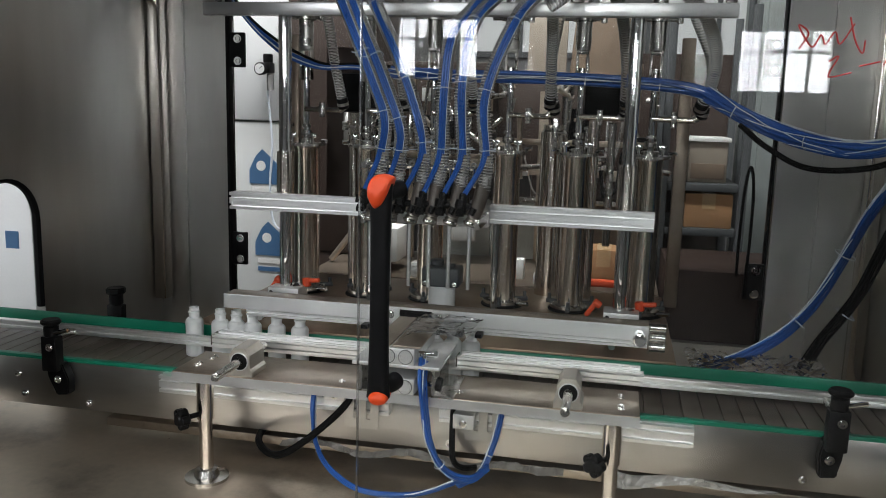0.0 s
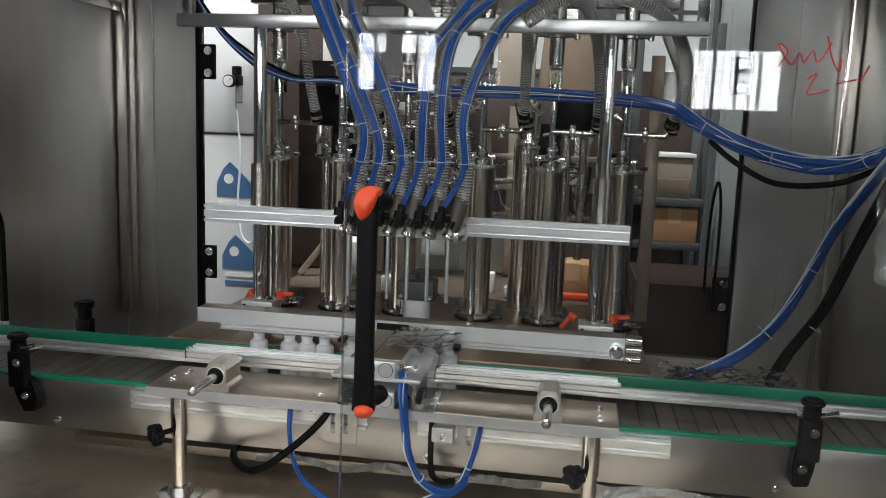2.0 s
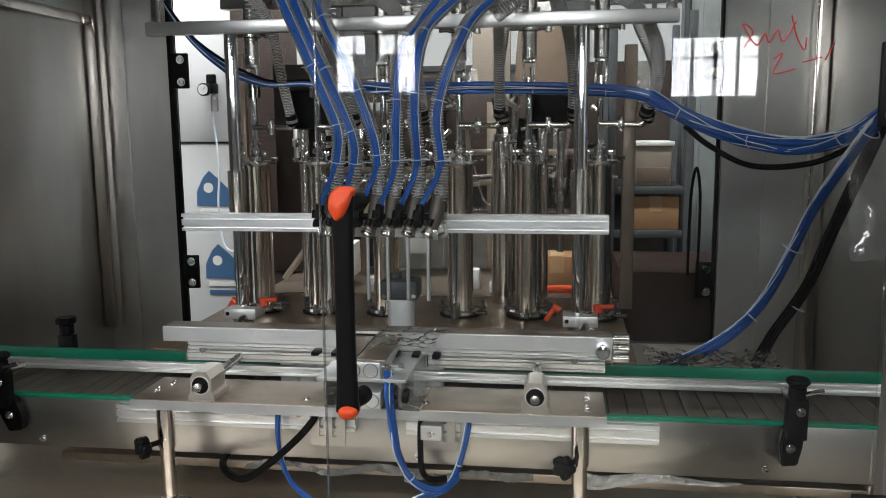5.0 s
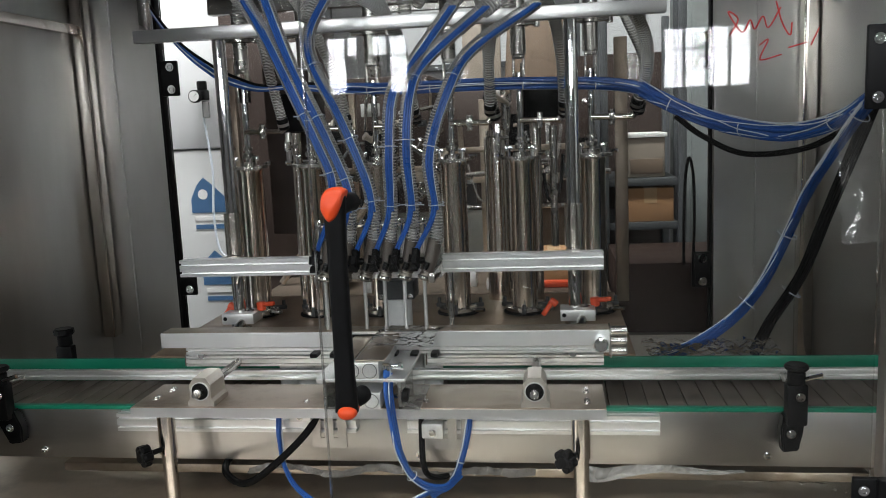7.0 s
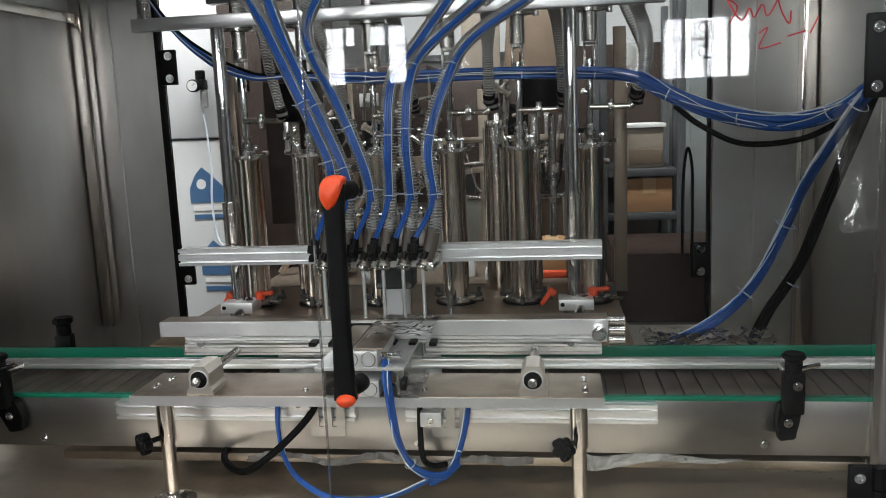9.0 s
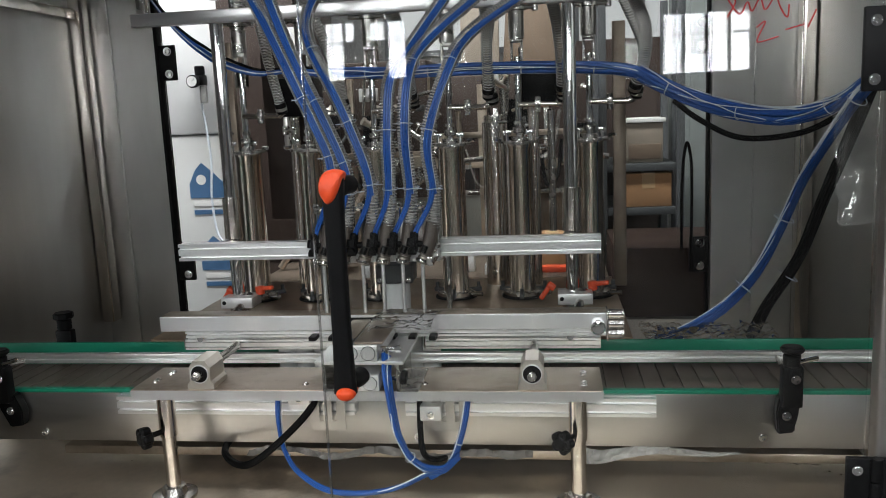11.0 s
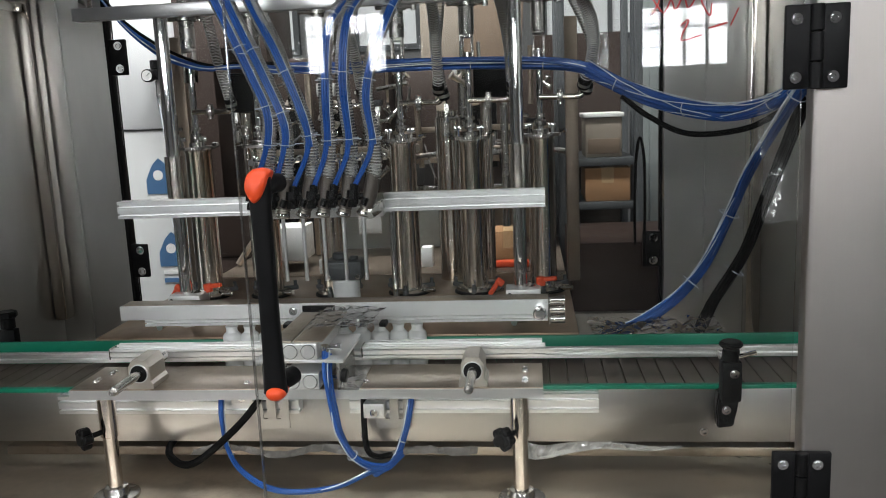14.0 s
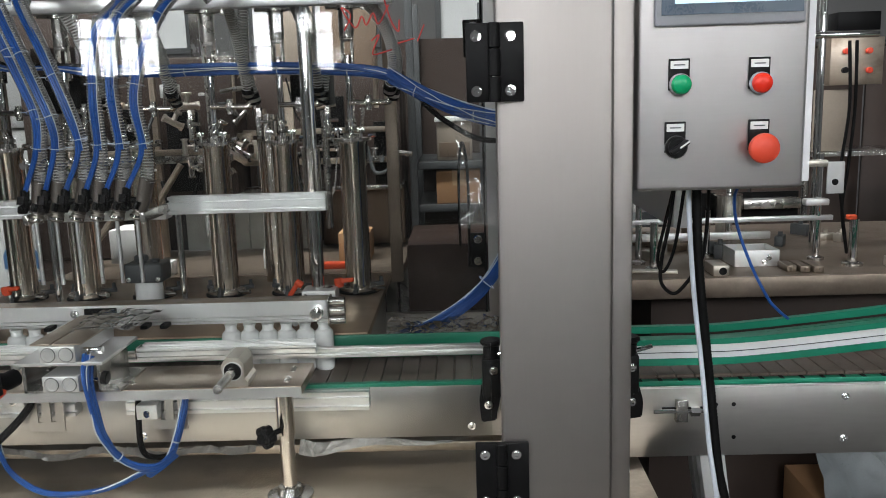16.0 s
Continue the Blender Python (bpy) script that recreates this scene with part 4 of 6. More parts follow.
for z in (1.021, 1.041, 1.061):
    part("end_rod", rod_bm((0.4046, 0.535, z), (0.436, 0.535, z), 0.0095, 16, 0.001), STEEL, neck_bar, "short steel rod end")
for x in (-0.44, 0.33):
    part("slide_rod", rod_bm((x, 0.52, 1.018), (x, 0.72, 1.018), 0.007, 12), CHROME, neck_bar)

# ---- filler: table, cylinders, posts ----
TABLE_Z = 0.96
filler = thing("filling_machine", "six-cylinder stainless piston filling machine", "filling machine")
part("table", box_bm(-0.66, 0.47, 0.64, 1.30, TABLE_Z - 0.02, TABLE_Z, 0.002), surface("oiled_brown_table", (0.36, 0.265, 0.185), 0.36, 0.8, 0.2, 6.0, bump=0.012, fine=120, dirt=(0.10, 0.07, 0.05), dirt_amount=0.6), filler, "brown-stained steel table top")
# stainless toned darker, with the shade under the table in its colour
part("cabinet", box_bm(-0.64, 0.45, 0.70, 1.28, TRAY_Z + 0.002, TABLE_Z - 0.02), surface("shade_toned_stainless", (0.30, 0.28, 0.26), 0.4, 1.0, 0.1, 4.0), filler)
CYL = [-0.538, -0.360, -0.175, 0.031, 0.215, 0.400]
CY = 1.06


def metering_cylinder(x):
    c = part("metering_cylinder", moved(lathe_bm([(0.048, 0), (0.048, 0.007), (0.040, 0.010), (0.036, 0.014), (0.0355, 0.02), (0.0355, 0.404), (0.038, 0.408), (0.038, 0.415)], 32), Matrix.Translation((x, CY, TABLE_Z))), POLISHED, filler, "polished steel metering cylinder")
    for dz in (0.012, 0.060):
        part("clamp_ring", moved(lathe_bm([(0.043, 0), (0.052, 0.002), (0.052, 0.010), (0.043, 0.012)], 28), Matrix.Translation((x, CY, TABLE_Z + dz - 0.006))) if dz < 0.03 else rod_bm((x + 0.046, CY - 0.03, TABLE_Z + 0.012), (x + 0.075, CY - 0.045, TABLE_Z + 0.016), 0.006, 10), STEEL, c)
    part("top_flange", moved(lathe_bm([(0.053, 0), (0.053, 0.007), (0.022, 0.008), (0.022, 0.018), (0.016, 0.018)], 28), Matrix.Translation((x, CY, TABLE_Z + 0.4155))), STEEL, c)
    for s in (-1, 1):
        part("wing_nut", join(rod_bm((x + s * 0.030, CY - 0.03, 1.384), (x + s * 0.030, CY - 0.03, 1.402), 0.004, 10), box_bm(x + s * 0.030 - 0.010, x + s * 0.030 + 0.010, CY - 0.032, CY - 0.028, 1.398, 1.410, 0.001), rod_bm((x + s * 0.048, CY - 0.01, 1.388), (x + s * 0.066, CY - 0.02, 1.389), 0.005, 8)), CHROME, c)
    for k in range(3):
        a = 0.5 + k * 2.1
        part("foot_clamp", moved(join(box_bm(-0.008, 0.030, -0.006, 0.006, 0, 0.012, 0.002), rod_bm((0.022, 0, 0.0), (0.022, 0, 0.026), 0.005, 8)), Matrix.Translation((x, CY, TABLE_Z + 0.008)) @ pose(0, 0, 0, 0, 0, math.degrees(a)) @ Matrix.Translation((0.045, 0, 0))), DARKGREY, c)
    part("foot_gasket", moved(lathe_bm([(0.058, 0), (0.058, 0.004), (0.05, 0.005)], 24), Matrix.Translation((x, CY, TABLE_Z + 0.0005))), RUBBER, c)
    part("side_clamp", join(rod_bm((x - 0.062, CY - 0.02, 1.432), (x - 0.03, CY - 0.02, 1.432), 0.005, 8), rod_bm((x - 0.06, CY - 0.02, 1.422), (x - 0.06, CY - 0.02, 1.445), 0.007, 10)), STEEL, c)
    part("tie_plate", box_bm(x - 0.066, x - 0.054, CY - 0.012, CY + 0.012, 1.38, 1.47, 0.001), STEEL, c)
    part("piston_rod", rod_bm((x, CY, 1.39), (x, CY, 1.60), 0.0085, 16), CHROME, c)
    part("rod_collar", join(rod_bm((x, CY, 1.402), (x, CY, 1.418), 0.016, 16, 0.002), rod_bm((x, CY, 1.425), (x, CY, 1.434), 0.013, 6)), STEEL, c)
    part("cross_pipe", join(rod_bm((x, CY - 0.012, 1.476), (x + 0.105, CY - 0.015, 1.474), 0.0075, 14), rod_bm((x + 0.10, CY - 0.015, 1.474), (x + 0.118, CY - 0.015, 1.488), 0.010, 14)), POLISHED, c)
    part("valve_clamp", join(rod_bm((x + 0.052, CY - 0.018, 1.455), (x + 0.052, CY - 0.018, 1.495), 0.008, 12, 0.001), box_bm(x + 0.044, x + 0.060, CY - 0.03, CY - 0.005, 1.466, 1.486, 0.002)), STEEL, c)
    part("fork", join(box_bm(x - 0.016, x - 0.010, CY - 0.012, CY + 0.012, 1.555, 1.635, 0.001), box_bm(x + 0.010, x + 0.016, CY - 0.012, CY + 0.012, 1.555, 1.635, 0.001), box_bm(x - 0.016, x + 0.016, CY - 0.012, CY + 0.012, 1.635, 1.645, 0.001)), STEEL, c)
    part("upper_barrel", moved(lathe_bm([(0.020, 0), (0.020, 0.07), (0.029, 0.072), (0.029, 0.082), (0.020, 0.084), (0.020, 0.15)], 24), Matrix.Translation((x, CY, 1.645))), STEEL, c)
    part("lug", join(rod_bm((x - 0.05, CY - 0.015, 1.722), (x + 0.05, CY - 0.015, 1.722), 0.006, 10), rod_bm((x + 0.05, CY - 0.015, 1.712), (x + 0.05, CY - 0.015, 1.736), 0.008, 10)), STEEL, c)
    return c


for x in CYL:
    metering_cylinder(x)
part("rear_cylinder", moved(lathe_bm([(0.036, 0), (0.036, 0.47), (0.030, 0.475), (0.030, 0.49)], 28), Matrix.Translation((0.138, 1.235, TABLE_Z))), POLISHED, filler, "polished steel rear cylinder")
for x in (-0.43, 0.27):
    part("return_pipe", rod_bm((x - 0.02, 1.22, TABLE_Z), (x - 0.02, 1.22, 1.47), 0.016, 18, 0.002), POLISHED, filler)
    part("return_pipe", rod_bm((x + 0.03, 1.24, TABLE_Z + 0.15), (x + 0.03, 1.24, 1.46), 0.011, 14, 0.002), STEEL, filler)
    part("valve_housing", box_bm(x - 0.05, x + 0.06, 1.17, 1.27, 1.47, 1.58, 0.006), BLACK, filler)
part("upper_beam", box_bm(-0.64, 0.52, 1.10, 1.14, 1.80, 1.86, 0.002), STEEL, filler)
part("top_bar", box_bm(-0.670, 0.548, 0.722, 0.75, 1.693, 1.722, 0.002), ALU, filler, "bright stainless front top bar")
for x in (-0.658, 0.536):
    part("upright", box_bm(x - 0.011, x + 0.011, 0.755, 0.78, 1.7225, 2.15, 0.002), STEEL, filler)
    rx = x if x < 0 else 0.492
    part("rear_upright", box_bm(rx - 0.018, rx + 0.018, 1.256, 1.28, 0.94, 1.695, 0.002), BENCHTOP, filler)
# sheet added so that the gap behind the first cylinders stays dark
part("rear_sheet", box_bm(-0.56, -0.42, 1.285, 1.292, 1.16, 1.66), DARKFILL, filler, "dark brown sheet added to darken the gap behind the cylinders")
POSTS = (-0.472, 0.343)
PY = 0.75
for x in POSTS:
    part("guide_post", rod_bm((x, PY, TABLE_Z - 0.2), (x, PY, 1.694), 0.0155, 24), CHROME, filler, "chromed guide post")
    blk = part("post_block", box_bm(x - 0.035, x + 0.045, PY - 0.035, PY + 0.03, 1.016, 1.042, 0.002), CAST, filler)
    part("bore", rod_bm((x - 0.026, PY - 0.0355, 1.030), (x - 0.026, PY - 0.030, 1.030), 0.005, 12), BLACK, blk)
    part("stub_shaft", rod_bm((x + 0.008, PY - 0.055, 1.008), (x + 0.026, PY + 0.01, 1.038), 0.011, 14), STEEL, blk)
    part("block_foot", rod_bm((x, PY, TABLE_Z), (x, PY, 1.016), 0.024, 20, 0.002), STEEL, blk)
    part("lever", moved(join(box_bm(-0.008, 0.040, -0.006, 0.006, -0.005, 0.006, 0.004, 3), rod_bm((0, 0, -0.014), (0, 0, 0.008), 0.011, 14, 0.002)), pose(x + 0.046, PY + 0.02, 1.052, 0, -8, -15)), LEVER, blk, "orange-red clamp lever")
    part("lever", moved(join(box_bm(-0.006, 0.040, -0.006, 0.006, -0.005, 0.007, 0.004, 3), rod_bm((0, 0, -0.012), (0, 0, 0.008), 0.009, 14, 0.002)), pose(x - 0.030 if x < 0 else x - 0.052, PY + 0.02, 1.050, 0, 55, 180)), LEVER, blk, "orange-red clamp lever")

# grey capped canister behind the nozzles
can = thing("canister", "white plastic canister with a dark grey top", "canister")
part("body", rod_bm((-0.085, 0.80, TABLE_Z + 0.02), (-0.085, 0.80, 1.060), 0.033, 28, 0.003), WHITEPAINT, can)
part("top", join(box_bm(-0.130, -0.038, 0.765, 0.835, 1.0605, 1.108, 0.006, 3), rod_bm((-0.098, 0.80, 1.108), (-0.098, 0.80, 1.124), 0.017, 16, 0.003), rod_bm((-0.060, 0.79, 1.108), (-0.060, 0.79, 1.117), 0.010, 12, 0.002)), DARKGREY, can, "dark grey cast top")
for dx in (-0.036, 0.036):
    part("bolt", screw_bm((-0.084 + dx, 0.7648, 1.070), (0, -1, 0), 0.004, 0.004), CHROME, can)
part("stand", rod_bm((-0.085, 0.80, TABLE_Z), (-0.085, 0.80, TABLE_Z + 0.02), 0.025, 20), STEEL, can)

# ---- nozzle carriage: bar, sleeves, nozzles, moves up and down ----
carriage = thing("nozzle_carriage", "aluminium nozzle carriage with six filling nozzles", "nozzle carriage")
for x0, x1 in ((-0.535, -0.185), (0.060, 0.400)):
    part("front_bar", moved(tslot_bm(x1 - x0, 0, 0.03, 0.038, 2), Matrix.Translation((x0, 0.575, 1.251))), ALU, carriage, smooth=False)
part("cross_plate", box_bm(-0.185, 0.060, 0.560, 0.60, 1.243, 1.262, 0.002), CAST, carriage)
for x in (-0.18, 0.056):
    part("side_plate", box_bm(x - 0.005, x + 0.005, 0.44, 0.60, 1.255, 1.275, 0.001), STEEL, carriage)
for x in POSTS:
    part("sleeve", moved(lathe_bm([(0.0158, 0), (0.0215, 0), (0.0215, 0.10), (0.0158, 0.10)], 24), Matrix.Translation((x, PY, 1.275))), POLISHED, carriage, "polished sliding sleeve")
    part("link", box_bm(x - 0.02, x + 0.02, 0.605, 0.73, 1.256, 1.274, 0.002), STEEL, carriage)
for x in (-0.21, 0.072):
    part("side_rod", rod_bm((x, 0.60, 1.06), (x, 0.60, 1.25), 0.007, 12), CHROME, carriage)
NOZ = [-0.166 + 0.041 * k for k in range(6)]
LEAN = [0.012, 0.010, 0.022, 0.012, 0.018, 0.024]
NY = 0.455
for x, ln in zip(NOZ, LEAN):
    nz = part("nozzle", moved(lathe_bm([(0.0085, 0), (0.0135, 0.002), (0.0135, 0.014), (0.0120, 0.016), (0.0120, 0.020)], 20), along((x, NY, 1.258), (x + ln * 0.3, NY + 0.004, 1.280))), NUT, carriage, "dark steel nozzle nut")
    part("nozzle_body", tube_bm([(x + ln * 0.2, NY + 0.002, 1.276), (x + ln * 0.6, NY + 0.006, 1.300), (x + ln * 1.0, NY + 0.010, 1.340)], 0.0145, 14, 4), GREYPLASTIC, nz, "grey film-wrapped nozzle body")
    part("fitting", join(rod_bm((x - 0.016, NY - 0.006, 1.283), (x - 0.013, NY - 0.004, 1.325), 0.0085, 12, 0.002), rod_bm((x - 0.014, NY - 0.005, 1.300), (x + 0.002, NY + 0.002, 1.298), 0.007, 10), rod_bm((x - 0.018, NY - 0.02, 1.290), (x - 0.016, NY - 0.002, 1.292), 0.006, 10), rod_bm((x - 0.020, NY - 0.010, 1.296), (x - 0.018, NY - 0.008, 1.312), 0.0095, 6), rod_bm((x - 0.026, NY - 0.012, 1.284), (x - 0.010, NY - 0.012, 1.284), 0.0055, 8), rod_bm((x + 0.004, NY - 0.014, 1.283), (x + 0.010, NY - 0.012, 1.297), 0.0065, 8)), BLACK, nz, "black push-in fitting")
    part("tip", rod_bm((x, NY, 1.130), (x, NY, 1.258), 0.0040, 12), ALU, nz, "thin steel filling tube")
    part("tab", join(box_bm(x + ln - 0.014, x + ln + 0.014, NY + 0.027, NY + 0.030, 1.352, 1.357, 0.0005), box_bm(x + ln - 0.006, x + ln + 0.005, NY + 0.026, NY + 0.031, 1.325, 1.352, 0.0005)), CAST, nz, "pale T-shaped tab")
    part("eye_screw", join(moved(lathe_bm([(0.0035, -0.002), (0.0068, -0.0015), (0.0068, 0.0015), (0.0035, 0.002)], 14, False), along((x + ln - 0.020, NY + 0.004, 1.378), (x + ln - 0.019, NY - 1, 1.378))), rod_bm((x + ln - 0.020, NY + 0.006, 1.345), (x + ln - 0.020, NY + 0.006, 1.372), 0.0030, 8)), CHROME, nz)
    part("collar", moved(lathe_bm([(0.0139, 0), (0.0148, 0.001), (0.0148, 0.0045), (0.0139, 0.0055)], 18, False), along((x, NY, 1.262), (x + ln * 0.3, NY + 0.004, 1.284))), CHROME, nz)
    part("clamp", join(rod_bm((x - 0.012, NY + 0.012, 1.372), (x + 0.02, NY + 0.010, 1.374), 0.0045, 8), rod_bm((x - 0.016, NY + 0.004, 1.372), (x - 0.016, NY + 0.016, 1.372), 0.007, 10)), CHROME, nz)

# hoses from the nozzles upward; they go with the carriage
TOPS = [
    [(-0.138, 0.452, 1.470), (-0.172, 0.47, 1.549), (-0.276, 0.52, 1.757), (-0.334, 0.57, 1.84)],
    [(-0.108, 0.452, 1.456), (-0.150, 0.47, 1.553), (-0.230, 0.52, 1.705), (-0.300, 0.57, 1.873)],
    [(-0.070, 0.452, 1.470), (-0.119, 0.47, 1.591), (-0.182, 0.52, 1.702), (-0.198, 0.57, 1.77), (-0.169, 0.62, 1.85)],
    [(-0.020, 0.452, 1.513), (-0.011, 0.47, 1.627), (0.026, 0.52, 1.692), (0.104, 0.57, 1.803)],
    [(0.015, 0.452, 1.524), (0.026, 0.47, 1.636), (0.056, 0.52, 1.698), (0.172, 0.57, 1.798)],
    [(0.060, 0.452, 1.510), (0.099, 0.47, 1.632), (0.145, 0.52, 1.71), (0.274, 0.57, 1.798)]]
for i, (x, ln) in enumerate(zip(NOZ, LEAN)):
    xh = x + ln
    first_top = TOPS[i][0]
    path = [(xh, NY + 0.010, 1.330), (xh + (first_top[0] - xh) * 0.3 + 0.006, NY + 0.004, 1.40)] + TOPS[i]
    hose = part("hose", tube_bm(path, 0.0138, 12, 8), HOSE, carriage, "clear ribbed product hose")
    part("spiral", helix_bm(path, 0.0138, 0.0006, 0.0058, 8, 9), SPIRAL, hose)
    core = [(x - 0.013, NY - 0.006, 1.322), (path[1][0] - 0.004, path[1][1] - 0.013, path[1][2])] + [(q[0] - 0.001, q[1] - 0.015, q[2] - 0.003) for q in TOPS[i]]
    for dx, dy, r, mt, skip in ((-0.001, 0.0, 0.0030, BLUE, 0), (0.0045, -0.001, 0.0029, BLUE, 0), (0.0022, 0.0042, 0.0029, BLUE, 0), (0.0086, 0.002, 0.0026, BLUE, 1), (0.0110, 0.003, 0.0012, WHITE_TUBE, 1)):
        part("air_tube", tube_bm([(p[0] + dx, p[1] + dy, p[2]) for p in core[skip:]], r, 8, 8), mt, carriage, "thin pale air tube" if mt is WHITE_TUBE else "blue air tube")
    sp = smooth_path(path, 8)
    for t in (0.24, 0.45, 0.68):
        k = int(t * (len(sp) - 2))
        p, q = sp[k], sp[k + 1]
        place = Matrix.Translation((0.003, -0.008, 0)) @ along(p, q)
        tie = part("cable_tie", moved(lathe_bm([(0.0160, -0.0009), (0.0167, -0.0008), (0.0167, 0.0008), (0.0160, 0.0009)], 20, False), place), TIE, carriage)
        part("tie_tail", moved(box_bm(0.015, 0.029 + 0.004 * (i % 3), -0.0045, -0.0035, -0.001, 0.001), place), TIE, tie)

# fixed hoses from over the top bar down to each cross pipe
FIX = [(-0.47, -0.425), (-0.33, -0.25), (-0.13, -0.06), (0.13, 0.15), (0.27, 0.33), (0.44, 0.518)]


def product_hose(points, r, label):
    h = thing("product_hose", label, "hose", "product hoses")
    part("wall", tube_bm(points, r, 12, 10), HOSE_GREY, h)
    part("spiral", helix_bm(points, r, 0.0010, 0.0075, 10), SPIRAL, h)
    end, before = points[-1], smooth_path(points, 10)[-3]
    part("hose_clamp", moved(lathe_bm([(r + 0.001, 0.004), (r + 0.0025, 0.0045), (r + 0.0025, 0.0125), (r + 0.001, 0.013)], 18, False), along(end, before)), STEEL, h)
    part("cuff", moved(lathe_bm([(r + 0.0005, -0.004), (r + 0.0018, -0.002), (r + 0.0018, 0.024), (r + 0.0005, 0.026)], 18), along(end, before)), RUBBER, h, "dark rubber hose cuff")
    return h


for i, (x0, x1) in enumerate(FIX):
    product_hose([(x0, 0.70, 1.90), (x0 + 0.01, 0.80, 1.82), (x0 + 0.03, 0.93, 1.74), (x1 + 0.015 if i > 3 else x1 - 0.01, 1.0, 1.60), (x1, CY - 0.015, 1.485)], 0.0135, "clear ribbed product hose hanging over the top bar")
big = [(0.165, 0.60, 1.70), (0.24, 0.64, 1.755), (0.33, 0.66, 1.765), (0.45, 0.74, 1.735), (0.515, 0.85, 1.66), (0.530, 0.95, 1.58), (0.510, 1.02, 1.50)]
product_hose(big, 0.0145, "clear ribbed product hose arching over the top bar")
for pts in ([(0.105, 0.58, 1.72), (0.15, 0.62, 1.765), (0.24, 0.68, 1.775), (0.30, 0.80, 1.73), (0.325, 0.92, 1.62), (0.33, 1.0, 1.50)], [(0.03, 0.57, 1.72), (0.07, 0.62, 1.78), (0.12, 0.70, 1.79), (0.15, 0.82, 1.72), (0.145, 0.95, 1.60), (0.14, 1.02, 1.50)], [(-0.205, 0.58, 1.70), (-0.19, 0.62, 1.755), (-0.13, 0.68, 1.765), (-0.07, 0.80, 1.72), (-0.06, 0.92, 1.62), (-0.06, 1.02, 1.50)]):
    product_hose(pts, 0.0135, "clear ribbed product hose arching over the top bar")
for i, x in enumerate((-0.49, -0.31, -0.06, 0.20)):
    h = thing("hopper_hose", "clear ribbed hose rising to the hopper", "hose", "hopper hoses")
    pts = [(x, 0.95, 1.75), (x, 0.95, 1.95), (x + 0.02, 0.96, 2.15)]
    part("wall", tube_bm(pts, 0.017, 12, 8), HOSE_GREY, h)
    part("spiral", helix_bm(pts, 0.017, 0.0016, 0.010), SPIRAL, h)


# ---- cable bundles ----
def bundle(name, points, radius, count, label, seed, mats, tube_r=0.004, ties=(), spread=1.0):
    """A loom of tubes that wander round one path, with ties."""
    rnd = random.Random(seed)
    th = thing(name, label, "cable bundle")
    path = smooth_path(points, 6)
    for k in range(count):
        a, rr = rnd.uniform(0, 6.28), radius * math.sqrt(rnd.uniform(0.05, 1))
        tw = rnd.uniform(-1.5, 1.5)
        if mats[k % len(mats)] is WHITE_TUBE:
            # the pale strands were drawn in last and lie outside the others
            a, rr, tw = rnd.uniform(0, 6.28), radius * 1.08, rnd.uniform(-1.6, 1.6)
        pts = []
        for i, p in enumerate(path[::2] + ([path[-1]] if len(path) % 2 == 0 else [])):
            w = a + tw * i / 6 + rnd.uniform(-0.15, 0.15)
            pts.append(p + Vector((math.cos(w) * rr * 0.6, math.cos(w + 1.0) * rr, math.sin(w) * rr)))
        mt = mats[k % len(mats)]
        part("tube", tube_bm(pts, tube_r * rnd.uniform(0.85, 1.15) * (0.33 if mt is WHITE_TUBE else 1), 7, 3), mt, th)
    for t in ties:
        k = int(t * (len(path) - 2))
        part("cable_tie", moved(lathe_bm([(radius * 0.95 + 0.001, -0.0015), (radius * 0.95 + 0.0024, 0), (radius * 0.95 + 0.001, 0.0015)], 18, False), along(path[k], path[k + 1])), TIE, th)
    return th


MB = [BLUE, BLUE, WHITE_TUBE, BLUE, BLUE, BLUE, BLUE]
bundle("air_tube_bundle", [(-0.27, 0.985, 1.578), (-0.2, 0.98, 1.574), (-0.1, 0.98, 1.570), (0.1, 0.98, 1.570), (0.35, 0.98, 1.562), (0.50, 0.97, 1.545), (0.60, 0.95, 1.495)], 0.0125, 20, "bundle of blue air tubes along the cylinders", 1, MB, 0.0042, (0.25, 0.45, 0.62, 0.75, 0.9))
bundle("air_tube_bundle", [(0.52, 0.96, 1.54), (0.60, 0.95, 1.495), (0.70, 0.90, 1.450), (0.81, 0.80, 1.425), (0.885, 0.70, 1.445), (0.935, 0.62, 1.495)], 0.019, 40, "sagging bundle of blue air tubes with cable ties", 2, MB, 0.0042, (0.2, 0.5, 0.85))
bundle("air_tube_bundle", [(0.945, 0.62, 1.505), (0.910, 0.68, 1.43), (0.865, 0.78, 1.30), (0.83, 0.82, 1.19), (0.78, 0.84, 1.07), (0.71, 0.84, 0.985), (0.61, 0.82, 0.922), (0.53, 0.80, 0.90)], 0.023, 36, "bundle of blue air tubes hanging to the tray", 3, [BLUE, WHITE_TUBE, BLUE], 0.0040, (0.1, 0.45, 0.66))
bundle("black_cable_bundle", [(0.965, 0.66, 1.52), (0.95, 0.72, 1.42), (0.91, 0.82, 1.22), (0.88, 0.88, 1.08), (0.82, 0.90, 0.97), (0.79, 0.92, 0.89)], 0.025, 20, "bundle of black cables beside the side wall", 4, [RUBBER], 0.0065, (0.7,))
single("black_cable", tube_bm([(0.60, 0.96, 1.47), (0.66, 0.94, 1.42), (0.75, 0.90, 1.375), (0.86, 0.82, 1.385), (0.93, 0.74, 1.43)], 0.007, 10, 8), RUBBER, "thick black cable under the blue bundle", "cable")
single("cable_grommet", rod_bm((0.955, 0.62, 1.50), (1.05, 0.60, 1.52), 0.028, 18, 0.004), RUBBER, "black cable grommet at the side wall", "grommet")
